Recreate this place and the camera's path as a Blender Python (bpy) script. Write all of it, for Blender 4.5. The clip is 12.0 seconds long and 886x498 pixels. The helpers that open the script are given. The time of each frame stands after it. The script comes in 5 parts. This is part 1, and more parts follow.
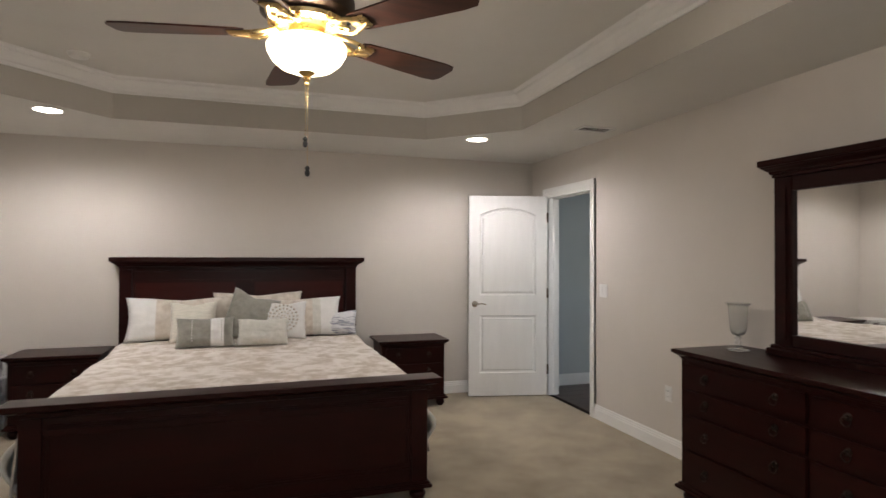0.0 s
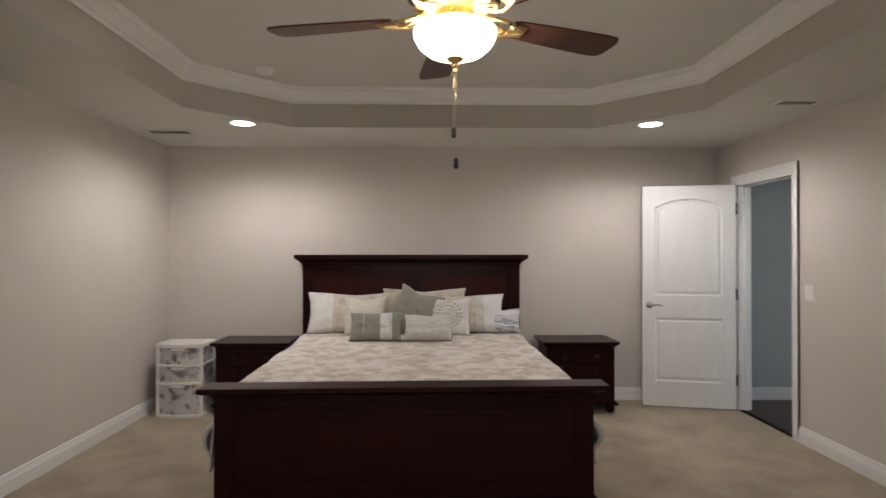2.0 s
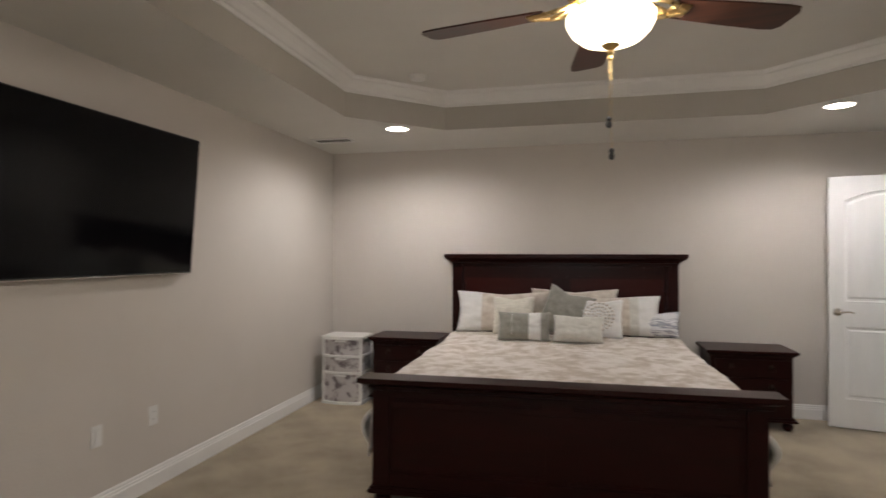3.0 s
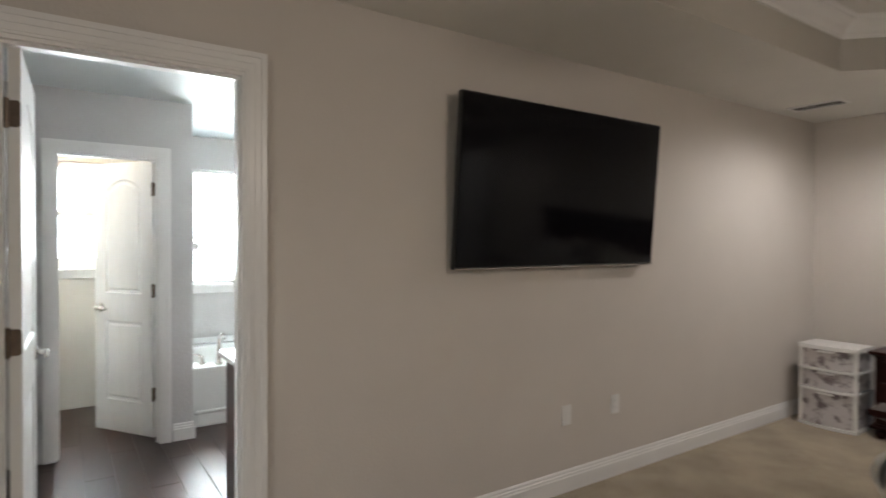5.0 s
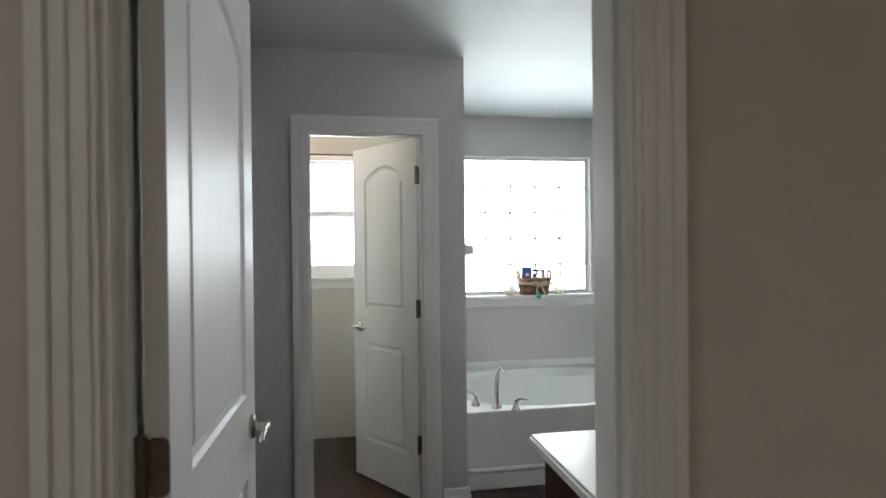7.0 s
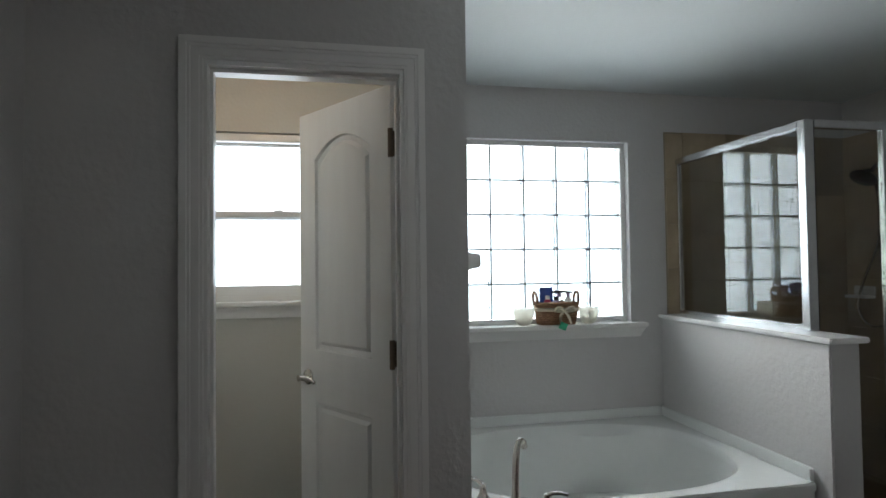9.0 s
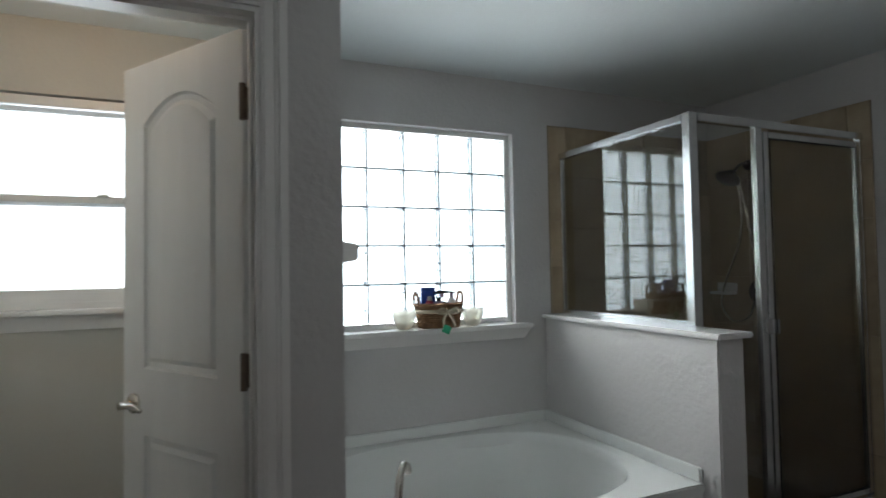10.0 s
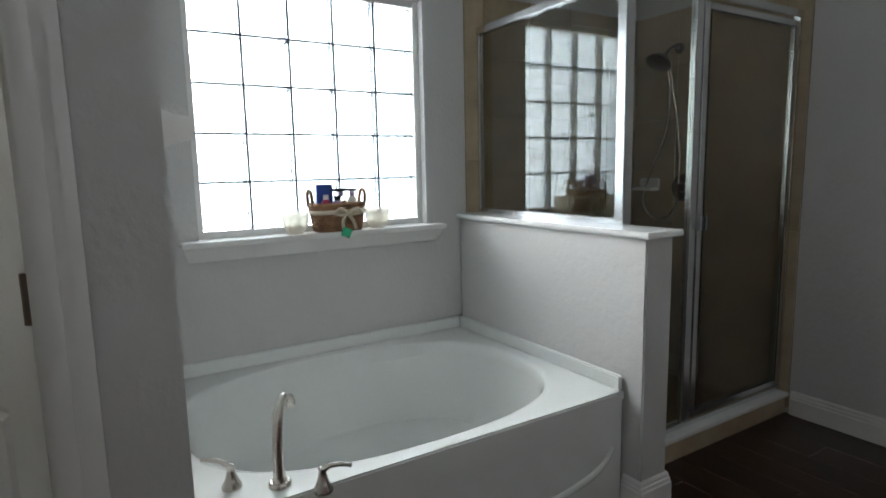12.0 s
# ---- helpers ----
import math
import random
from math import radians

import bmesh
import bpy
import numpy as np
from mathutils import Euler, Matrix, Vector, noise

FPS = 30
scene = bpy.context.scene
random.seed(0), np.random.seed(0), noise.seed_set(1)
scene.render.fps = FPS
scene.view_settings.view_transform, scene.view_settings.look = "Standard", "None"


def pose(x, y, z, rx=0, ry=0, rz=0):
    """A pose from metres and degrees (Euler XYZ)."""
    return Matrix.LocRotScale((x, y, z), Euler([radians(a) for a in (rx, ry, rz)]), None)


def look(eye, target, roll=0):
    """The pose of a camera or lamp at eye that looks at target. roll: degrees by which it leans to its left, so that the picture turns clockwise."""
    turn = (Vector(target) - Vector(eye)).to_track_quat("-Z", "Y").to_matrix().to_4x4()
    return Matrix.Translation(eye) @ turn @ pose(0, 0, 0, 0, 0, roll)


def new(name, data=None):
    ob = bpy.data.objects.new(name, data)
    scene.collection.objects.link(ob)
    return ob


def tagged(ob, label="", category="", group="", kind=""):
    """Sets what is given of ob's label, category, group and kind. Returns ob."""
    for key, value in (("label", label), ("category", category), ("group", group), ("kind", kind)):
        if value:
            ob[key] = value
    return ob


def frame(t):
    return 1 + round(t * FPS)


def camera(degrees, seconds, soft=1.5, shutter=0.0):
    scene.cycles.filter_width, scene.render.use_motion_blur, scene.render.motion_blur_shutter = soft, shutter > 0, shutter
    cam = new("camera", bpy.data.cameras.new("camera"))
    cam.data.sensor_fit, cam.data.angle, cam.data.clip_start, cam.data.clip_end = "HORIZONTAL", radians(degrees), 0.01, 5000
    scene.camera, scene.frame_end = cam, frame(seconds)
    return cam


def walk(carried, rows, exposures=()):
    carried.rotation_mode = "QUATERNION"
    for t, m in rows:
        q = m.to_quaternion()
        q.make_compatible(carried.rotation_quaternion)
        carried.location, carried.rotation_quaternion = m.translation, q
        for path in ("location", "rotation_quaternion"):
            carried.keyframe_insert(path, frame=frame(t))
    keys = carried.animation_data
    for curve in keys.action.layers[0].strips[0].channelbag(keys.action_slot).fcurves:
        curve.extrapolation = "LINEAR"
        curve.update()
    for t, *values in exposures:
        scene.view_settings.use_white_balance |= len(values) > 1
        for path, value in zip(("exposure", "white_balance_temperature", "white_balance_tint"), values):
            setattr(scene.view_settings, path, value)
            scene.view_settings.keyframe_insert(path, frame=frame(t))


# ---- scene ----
cam = camera(75.5, 12.0, shutter=0.4)
PATH = [
    (0, (2.497, -5.783, 1.458), (3.109, -3.879, 1.482), 0.2),
    (0.5, (2.547, -5.747, 1.471), (3.003, -3.799, 1.485), 0.0),
    (1, (2.563, -5.688, 1.476), (2.884, -3.714, 1.483), 0.1),
    (1.5, (2.564, -5.667, 1.465), (2.765, -3.677, 1.477), -0.0),
    (2, (2.573, -5.633, 1.458), (2.609, -3.634, 1.47), -0.0),
    (2.5, (2.586, -5.627, 1.445), (2.388, -3.637, 1.462), 0.0),
    (3, (2.557, -5.627, 1.438), (2.088, -3.682, 1.455), 0.1),
    (3.5, (2.513, -5.655, 1.435), (1.703, -3.826, 1.449), 0.2),
    (5.5, (2.127, -5.396, 1.451), (0.303, -4.575, 1.418), -0.2),
    (6, (1.7, -5.34, 1.44), (-0.224, -4.795, 1.406), -0.5),
    (6.5, (1.268, -5.343, 1.462), (-0.695, -4.963, 1.426), -0.2),
    (7, (0.86, -5.332, 1.431), (-1.108, -4.979, 1.418), -0.6),
    (9, (-0.287, -5.118, 1.389), (-2.249, -4.737, 1.446), -0.7),
    (9.5, (-0.475, -5.109, 1.379), (-2.39, -4.536, 1.439), -0.8),
    (10, (-0.628, -5.043, 1.352), (-2.459, -4.24, 1.42), -1.0),
    (10.5, (-0.769, -4.918, 1.35), (-2.542, -3.995, 1.413), -1.3),
    (11, (-0.843, -4.84, 1.337), (-2.585, -3.857, 1.353), -1.4),
    (11.5, (-0.908, -4.808, 1.32), (-2.625, -3.79, 1.198), -1.3),
    (12, (-0.946, -4.795, 1.311), (-2.637, -3.764, 1.033), -1.2),
]
walk(cam, [(t, look(eye, target, roll)) for t, eye, target, roll in PATH],
     [(0, 0.3), (2, 0.08), (3.7, 0.15), (5.3, -0.03), (5.6, -0.08), (6.5, -0.8), (7.2, -1.3), (8.8, -2.15), (9.5, -2.25), (11, -2.0), (12, -1.78)])

# ---- world, lights, exposure ----
world = bpy.data.worlds.new("sky")
scene.world = world
world.use_nodes = True
_n = world.node_tree.nodes
_sky = _n.new("ShaderNodeTexSky")
_sky.sky_type, _sky.sun_disc = "NISHITA", False
_sky.sun_elevation, _sky.sun_rotation = radians(48), radians(120)
world.node_tree.links.new(_sky.outputs[0], _n["Background"].inputs[0])
_n["Background"].inputs[1].default_value = 0.12


def lamp(name, kind, m, power, color, **kw):
    d = bpy.data.lights.new(name, kind)
    d.energy, d.color = power, color
    if kind == "AREA":
        d.spread = radians(kw.get("spread", 180))
        d.shape, d.size, d.size_y = kw.get("shape", "RECTANGLE"), kw["size"], kw.get("size_y", kw["size"])
    elif kind == "POINT":
        d.shadow_soft_size = kw.get("size", 0.05)
    elif kind == "SPOT":
        d.shadow_soft_size, d.spot_size, d.spot_blend = kw.get("size", 0.05), radians(kw["spot"]), 0.6
    elif kind == "SUN":
        d.angle = radians(kw["angle"])
    ob = new(name, d)
    ob.matrix_world = m
    return ob


WARM, NEUTRAL, DAY = (1.0, 0.74, 0.44), (1.0, 0.955, 0.94), (0.97, 0.99, 1.0)
lamp("sun", "SUN", look((10, -14, 18), (0, 0, 0)), 2.5, (1, 0.96, 0.9), angle=0.5)
FAN = (2.642, -3.87)
for dx, dy in ((0.06, 0.03), (-0.06, 0.03), (0, -0.07)):
    lamp("fan_bulb", "POINT", pose(FAN[0] + dx, FAN[1] + dy, 2.122), 10.0, (1.0, 0.885, 0.79), size=0.03)
SPOTS = [(1.053, -1.04), (4.33, -1.055), (1.053, -6.64), (4.33, -6.64)]
for x, y in SPOTS:
    lamp("downlight_beam", "SPOT", pose(x, y, 2.478), 80 if y > -4 else 42, NEUTRAL, size=0.07, spot=170)
lamp("bath_window_daylight", "AREA", look((-3.92, -3.865, 1.62), (0, -3.865, 0.55)), 240, DAY, size=1.15, size_y=1.15, spread=125)
lamp("toilet_window_daylight", "AREA", look((-3.92, -5.38, 1.68), (0, -5.38, 1.5)), 92, DAY, size=0.8, size_y=0.95)
# added cool light from an assumed window behind the camera, out of view
lamp("assumed_window_daylight", "AREA", look((2.7, -7.86, 1.5), (2.7, 0, 1.3)), 9, (0.8, 0.9, 1), size=1.5, size_y=1.2)
lamp("toilet_bulb", "POINT", pose(-2.9, -5.5, 2.3), 9, (1.0, 0.58, 0.26), size=0.06)
# fill added to brighten the hall, from an invented opening out of view
lamp("hall_fill_light", "AREA", look((6.15, -2.78, 1.5), (6.15, 0, 1.2)), 7, (0.88, 0.95, 1), size=0.9, size_y=1.2)


# ---- materials ----
def M(name, col, rough=0.5, metal=0.0, var=0.12, scale=4.0, bump=0.0, bscale=90.0, col2=None, spec=0.5, stretch=(1, 1, 1), rand=0.0, detail=6.0, coat=0.0, sheen=0.0, thr=(0.35, 0.65)):
    m = bpy.data.materials.new(name)
    m.use_nodes = True
    t = m.node_tree
    b = t.nodes["Principled BSDF"]
    b.inputs["Roughness"].default_value, b.inputs["Metallic"].default_value = rough, metal
    b.inputs["Specular IOR Level"].default_value = spec
    b.inputs["Coat Weight"].default_value, b.inputs["Coat Roughness"].default_value = coat, 0.15
    b.inputs["Sheen Weight"].default_value = sheen
    tc, mp = t.nodes.new("ShaderNodeTexCoord"), t.nodes.new("ShaderNodeMapping")
    mp.inputs["Scale"].default_value = stretch
    t.links.new(tc.outputs["Object"], mp.inputs["Vector"])
    n1 = t.nodes.new("ShaderNodeTexNoise")
    n1.inputs["Scale"].default_value, n1.inputs["Detail"].default_value, n1.inputs["Roughness"].default_value = scale, detail, 0.6
    t.links.new(mp.outputs[0], n1.inputs["Vector"])
    ramp = t.nodes.new("ShaderNodeValToRGB")
    c2 = col2 or tuple(c * (1 - var) for c in col)
    ramp.color_ramp.elements[0].position, ramp.color_ramp.elements[1].position = thr
    ramp.color_ramp.elements[0].color, ramp.color_ramp.elements[1].color = (*c2, 1), (*col, 1)
    t.links.new(n1.outputs["Fac"], ramp.inputs[0])
    out = ramp.outputs[0]
    if rand:
        oi, hsv = t.nodes.new("ShaderNodeObjectInfo"), t.nodes.new("ShaderNodeHueSaturation")
        mr = t.nodes.new("ShaderNodeMapRange")
        mr.inputs["To Min"].default_value, mr.inputs["To Max"].default_value = 1 - rand, 1 + rand
        t.links.new(oi.outputs["Random"], mr.inputs["Value"])
        t.links.new(mr.outputs[0], hsv.inputs["Value"])
        t.links.new(out, hsv.inputs["Color"])
        out = hsv.outputs[0]
    t.links.new(out, b.inputs["Base Color"])
    n2 = t.nodes.new("ShaderNodeTexNoise")
    n2.inputs["Scale"].default_value, n2.inputs["Detail"].default_value = bscale, 4
    t.links.new(mp.outputs[0], n2.inputs["Vector"])
    if bump:
        bp = t.nodes.new("ShaderNodeBump")
        bp.inputs["Strength"].default_value, bp.inputs["Distance"].default_value = bump, 0.004
        t.links.new(n2.outputs["Fac"], bp.inputs["Height"])
        t.links.new(bp.outputs[0], b.inputs["Normal"])
    rr = t.nodes.new("ShaderNodeMapRange")
    rr.inputs["To Min"].default_value, rr.inputs["To Max"].default_value = max(0.02, rough - 0.06), min(1, rough + 0.06)
    t.links.new(n1.outputs["Fac"], rr.inputs["Value"])
    t.links.new(rr.outputs[0], b.inputs["Roughness"])
    return m


def glass(name, col=(1, 1, 1), rough=0.0, bump=0.0, bscale=20.0, ior=1.45):
    m = bpy.data.materials.new(name)
    m.use_nodes = True
    t = m.node_tree
    b = t.nodes["Principled BSDF"]
    b.inputs["Base Color"].default_value = (*col, 1)
    b.inputs["Transmission Weight"].default_value, b.inputs["Roughness"].default_value, b.inputs["IOR"].default_value = 1, rough, ior
    if bump:
        tc, n = t.nodes.new("ShaderNodeTexCoord"), t.nodes.new("ShaderNodeTexNoise")
        n.inputs["Scale"].default_value, n.inputs["Detail"].default_value = bscale, 1.5
        bp = t.nodes.new("ShaderNodeBump")
        bp.inputs["Strength"].default_value, bp.inputs["Distance"].default_value = bump, 0.02
        t.links.new(tc.outputs["Object"], n.inputs["Vector"])
        t.links.new(n.outputs["Fac"], bp.inputs["Height"])
        t.links.new(bp.outputs[0], b.inputs["Normal"])
    return m


def glow(name, col, strength):
    m = bpy.data.materials.new(name)
    m.use_nodes = True
    b = m.node_tree.nodes["Principled BSDF"]
    b.inputs["Base Color"].default_value = (0.9, 0.88, 0.84, 1)
    b.inputs["Emission Color"].default_value, b.inputs["Emission Strength"].default_value = (*col, 1), strength
    return m


PAINT = M("greige_wall_paint", (0.61, 0.565, 0.518), 0.7, var=0.04, scale=1.5, bump=0.25, bscale=70, spec=0.3)
BPAINT = M("grey_bath_paint", (0.565, 0.555, 0.545), 0.6, var=0.05, scale=1.5, bump=0.7, bscale=42, spec=0.3)
WPAINT = M("beige_toilet_paint", (0.54, 0.53, 0.485), 0.65, var=0.04, scale=1.5, bump=0.3, bscale=55, spec=0.3)
HPAINT = M("blue_grey_hall_paint", (0.45, 0.48, 0.485), 0.65, var=0.05, scale=1.5, bump=0.25, bscale=60, spec=0.3)
CEIL = M("ceiling_paint", (0.70, 0.685, 0.65), 0.8, var=0.04, scale=2, bump=0.3, bscale=60, spec=0.2)
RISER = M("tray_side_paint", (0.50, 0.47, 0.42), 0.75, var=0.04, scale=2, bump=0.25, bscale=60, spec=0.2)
BCEIL = M("bath_ceiling_paint", (0.68, 0.72, 0.72), 0.7, var=0.04, scale=2, bump=0.3, bscale=60, spec=0.2)
TRIM = M("white_trim_paint", (0.80, 0.79, 0.77), 0.32, var=0.05, scale=3, bump=0.015, bscale=40)
DOORP = M("white_door_paint", (0.80, 0.80, 0.79), 0.3, var=0.05, scale=3, bump=0.10, bscale=140, stretch=(4, 4, 0.6))
CARPET = M("beige_carpet", (0.375, 0.31, 0.22), 0.95, scale=2.6, bump=1.0, bscale=170, col2=(0.235, 0.19, 0.13), spec=0.1, sheen=0.3, detail=9, thr=(0.3, 0.6))
MAHOG = M("dark_mahogany", (0.020, 0.0036, 0.0030), 0.3, scale=3, col2=(0.014, 0.0028, 0.0024), bump=0.02, bscale=25, stretch=(1, 6, 6), spec=0.16)
MAHOGV = M("red_mahogany_panel", (0.036, 0.0055, 0.0042), 0.32, scale=3, col2=(0.029, 0.0045, 0.0036), bump=0.02, bscale=25, stretch=(1, 6, 6), spec=0.16)
VANITYW = M("vanity_wood", (0.045, 0.012, 0.010), 0.35, scale=3, col2=(0.02, 0.006, 0.005), bump=0.05, bscale=25, stretch=(6, 6, 1))
BLADE = M("fan_blade_walnut", (0.055, 0.020, 0.012), 0.35, scale=4, col2=(0.022, 0.009, 0.006), stretch=(1, 8, 8), spec=0.3)
PLANKM = M("dark_wood_plank", (0.050, 0.022, 0.014), 0.3, scale=3, col2=(0.020, 0.009, 0.006), bump=0.15, bscale=18, stretch=(1, 9, 9), rand=0.35)
GROUT = M("dark_joint", (0.012, 0.008, 0.006), 0.8)
BRONZE = M("oil_bronze", (0.05, 0.035, 0.028), 0.4, 0.9, var=0.3, scale=20)
HINGEM = M("aged_hinge_metal", (0.20, 0.155, 0.125), 0.38, 0.9, var=0.3, scale=25)
BRASS = M("antique_brass", (0.78, 0.58, 0.28), 0.28, 1.0, var=0.3, scale=30)
NICKEL = M("satin_nickel", (0.62, 0.58, 0.53), 0.22, 1.0, var=0.1, scale=30)
CHROME = M("brushed_aluminium", (0.80, 0.81, 0.82), 0.22, 1.0, var=0.08, scale=12)
BLACKP = M("black_plastic", (0.012, 0.012, 0.013), 0.4, var=0.2, scale=10)
# near-black colour that stands for the unlit depth of the vents
DUCT_SHADE = M("painted_duct_shade", (0.01, 0.009, 0.008), 1.0, var=0.2, spec=0.0)
SCREEN = M("tv_screen", (0.004, 0.004, 0.005), 0.1, var=0.05, scale=3, spec=0.2)
WHITEP = M("white_plastic", (0.80, 0.79, 0.77), 0.35, var=0.04, scale=5)
ACRYL = M("white_tub_acrylic", (0.80, 0.82, 0.80), 0.14, var=0.03, scale=2, coat=0.3)
MARBLE = M("white_cultured_marble", (0.80, 0.80, 0.78), 0.15, var=0.06, scale=5)
TILEM = M("tan_stone_tile", (0.42, 0.335, 0.225), 0.4, scale=5, col2=(0.32, 0.25, 0.165), bump=0.1, bscale=12, rand=0.10)
TGROUT = M("tan_grout", (0.30, 0.25, 0.18), 0.85, bump=0.2)
WHITEC = M("white_cotton", (0.74, 0.73, 0.71), 0.9, var=0.08, scale=14, bump=0.3, bscale=220, sheen=0.2)
CREAM = M("cream_quilted_cotton", (0.72, 0.685, 0.60), 0.9, var=0.14, scale=20, bump=0.7, bscale=45, stretch=(1, 1, 4), sheen=0.2)
SAGE = M("sage_grey_linen", (0.30, 0.288, 0.25), 0.9, var=0.22, scale=26, bump=0.5, bscale=200, sheen=0.2)
PALE = M("pale_sage_cotton", (0.64, 0.625, 0.575), 0.9, scale=24, col2=(0.54, 0.53, 0.48), bump=0.5, bscale=60, sheen=0.2)
TAUPE = M("beige_floral_cotton", (0.66, 0.60, 0.53), 0.9, scale=16, col2=(0.52, 0.45, 0.38), bump=0.4, bscale=90, sheen=0.2)
QUILT = M("cream_floral_coverlet", (0.74, 0.68, 0.63), 0.9, scale=9, col2=(0.50, 0.42, 0.345), bump=0.8, bscale=45, sheen=0.2, detail=7, thr=(0.40, 0.58))
STRIPE = M("blue_striped_cotton", (0.66, 0.66, 0.68), 0.9, scale=10, col2=(0.30, 0.31, 0.36), stretch=(1, 1, 9), detail=1, thr=(0.42, 0.5))
FLORAL = M("floral_drawer_front", (0.58, 0.55, 0.55), 0.3, scale=13, col2=(0.20, 0.165, 0.175), detail=3, thr=(0.38, 0.5))
WICKER = M("wicker", (0.34, 0.19, 0.10), 0.7, scale=30, col2=(0.20, 0.10, 0.05), bump=0.4, bscale=90)
RIBBON = M("beige_ribbon", (0.60, 0.52, 0.40), 0.7, var=0.1, scale=20)
GREENR = M("green_ribbon", (0.03, 0.42, 0.22), 0.5, var=0.2, scale=20)
WAX = M("cream_wax", (0.84, 0.80, 0.72), 0.5, var=0.05)
WAX.node_tree.nodes["Principled BSDF"].inputs["Transmission Weight"].default_value = 0.6
WAX.node_tree.nodes["Principled BSDF"].inputs["IOR"].default_value = 1.12
CUP = glass("frosted_cream_glass", (0.97, 0.95, 0.90), 0.5, ior=1.1)
MIRROR = M("mirror_silver", (0.88, 0.89, 0.88), 0.015, 1.0, var=0.01)
for _l in list(MIRROR.node_tree.links):
    if _l.to_socket.name == "Roughness":
        MIRROR.node_tree.links.remove(_l)
MIRROR.node_tree.nodes["Principled BSDF"].inputs["Roughness"].default_value = 0.01
BLOCKG = glass("wavy_glass_block", (0.93, 0.97, 0.98), 0.02, 0.5, 70.0)
CLEAR = glass("clear_glass", (0.98, 0.985, 0.98), ior=1.25)
VASEG = glass("milky_vase_glass", (0.93, 0.93, 0.92), 0.08, ior=1.3)
VASEG.node_tree.nodes["Principled BSDF"].inputs["Transmission Weight"].default_value = 0.8
SMOKE = glass("bronze_shower_glass", (0.80, 0.80, 0.75), 0.0, ior=1.66)
HAZE = glass("hazy_shower_glass", (0.72, 0.70, 0.65), 0.16)
FROST = glass("frosted_window_glass", (0.96, 0.98, 1.0), 0.35)
GLOBE = glow("lit_alabaster_glass", (1.0, 0.84, 0.58), 5.0)
LED = glow("lit_lamp_lens", (1.0, 0.93, 0.82), 14.0)
DOMEG = glow("lit_dome_glass", (1.0, 0.7, 0.4), 2.0)


# ---- building helpers ----
def box(bm, x0, x1, y0, y1, z0, z1, m=None):
    r = bmesh.ops.create_cube(bm, size=1)["verts"]
    for v in r:
        v.co = Vector((x0 + (x1 - x0) * (v.co.x + 0.5), y0 + (y1 - y0) * (v.co.y + 0.5), z0 + (z1 - z0) * (v.co.z + 0.5)))
        if m:
            v.co = m @ v.co
    return r


def bevel(bm, w, seg=2):
    bmesh.ops.bevel(bm, geom=[e for e in bm.edges if len(e.link_faces) == 2 and e.calc_face_angle(0) > 0.6], offset=w, segments=seg, affect="EDGES", clamp_overlap=True)


def boxes(*bs, bev=0.0, m=None):
    bm = bmesh.new()
    for b in bs:
        box(bm, *b, m=m)
    if bev:
        bevel(bm, bev)
    return bm


def lathe(profile, seg=24, m=None, bm=None):
    bm = bm or bmesh.new()
    rings = []
    for r, z in profile:
        ring = []
        for i in range(seg):
            a = 2 * math.pi * i / seg
            co = Vector((r * math.cos(a), r * math.sin(a), z))
            ring.append(bm.verts.new(m @ co if m else co))
        rings.append(ring)
    for a, b in zip(rings, rings[1:]):
        for i in range(seg):
            bm.faces.new((a[i], a[(i + 1) % seg], b[(i + 1) % seg], b[i]))
    bm.faces.new(list(reversed(rings[0])))
    bm.faces.new(rings[-1])
    return bm


def tube(path, rad, seg=10, bm=None):
    bm = bm or bmesh.new()
    pts = [Vector(p) for p in path]
    rads = rad if isinstance(rad, (list, tuple)) else [rad] * len(pts)
    rings, up = [], None
    for i, p in enumerate(pts):
        d = (pts[min(i + 1, len(pts) - 1)] - pts[max(i - 1, 0)]).normalized()
        up = up or (Vector((0, 0, 1)) if abs(d.z) < 0.9 else Vector((1, 0, 0)))
        s = d.cross(up).normalized()
        up = s.cross(d).normalized()
        rings.append([bm.verts.new(p + rads[i] * (math.cos(2 * math.pi * k / seg) * s + math.sin(2 * math.pi * k / seg) * up)) for k in range(seg)])
    for a, b in zip(rings, rings[1:]):
        for i in range(seg):
            bm.faces.new((a[i], a[(i + 1) % seg], b[(i + 1) % seg], b[i]))
    bm.faces.new(list(reversed(rings[0])))
    bm.faces.new(rings[-1])
    return bm


def curve_pts(ctrl, n=8):
    out, c = [], [Vector(p) for p in ctrl]
    for i in range(len(c) - 1):
        p0, p1, p2, p3 = c[max(i - 1, 0)], c[i], c[i + 1], c[min(i + 2, len(c) - 1)]
        for k in range(n):
            t = k / n
            out.append(0.5 * ((2 * p1) + (p2 - p0) * t + (2 * p0 - 5 * p1 + 4 * p2 - p3) * t * t + (3 * p1 - p0 - 3 * p2 + p3) * t ** 3))
    return out + [c[-1]]


def part(name, bm, material, parent=None, label="", smooth=False):
    bmesh.ops.recalc_face_normals(bm, faces=bm.faces)
    me = bpy.data.meshes.new(name)
    bm.to_mesh(me)
    bm.free()
    me.materials.append(material)
    if smooth:
        me.shade_smooth()
        if smooth == "edges":
            me.set_sharp_from_angle(angle=radians(40))
    ob = new(name, me)
    ob.parent = parent
    if label:
        ob["label"] = label
    return ob


def thing(name, m, label, category, group=""):
    ob = new(name)
    ob.empty_display_size = 0.1
    ob.matrix_world = m
    return tagged(ob, label, category, group)


def struct(name, bm, material, label, category, smooth=False):
    return tagged(part(name, bm, material, smooth=smooth), label, category, kind="structure")


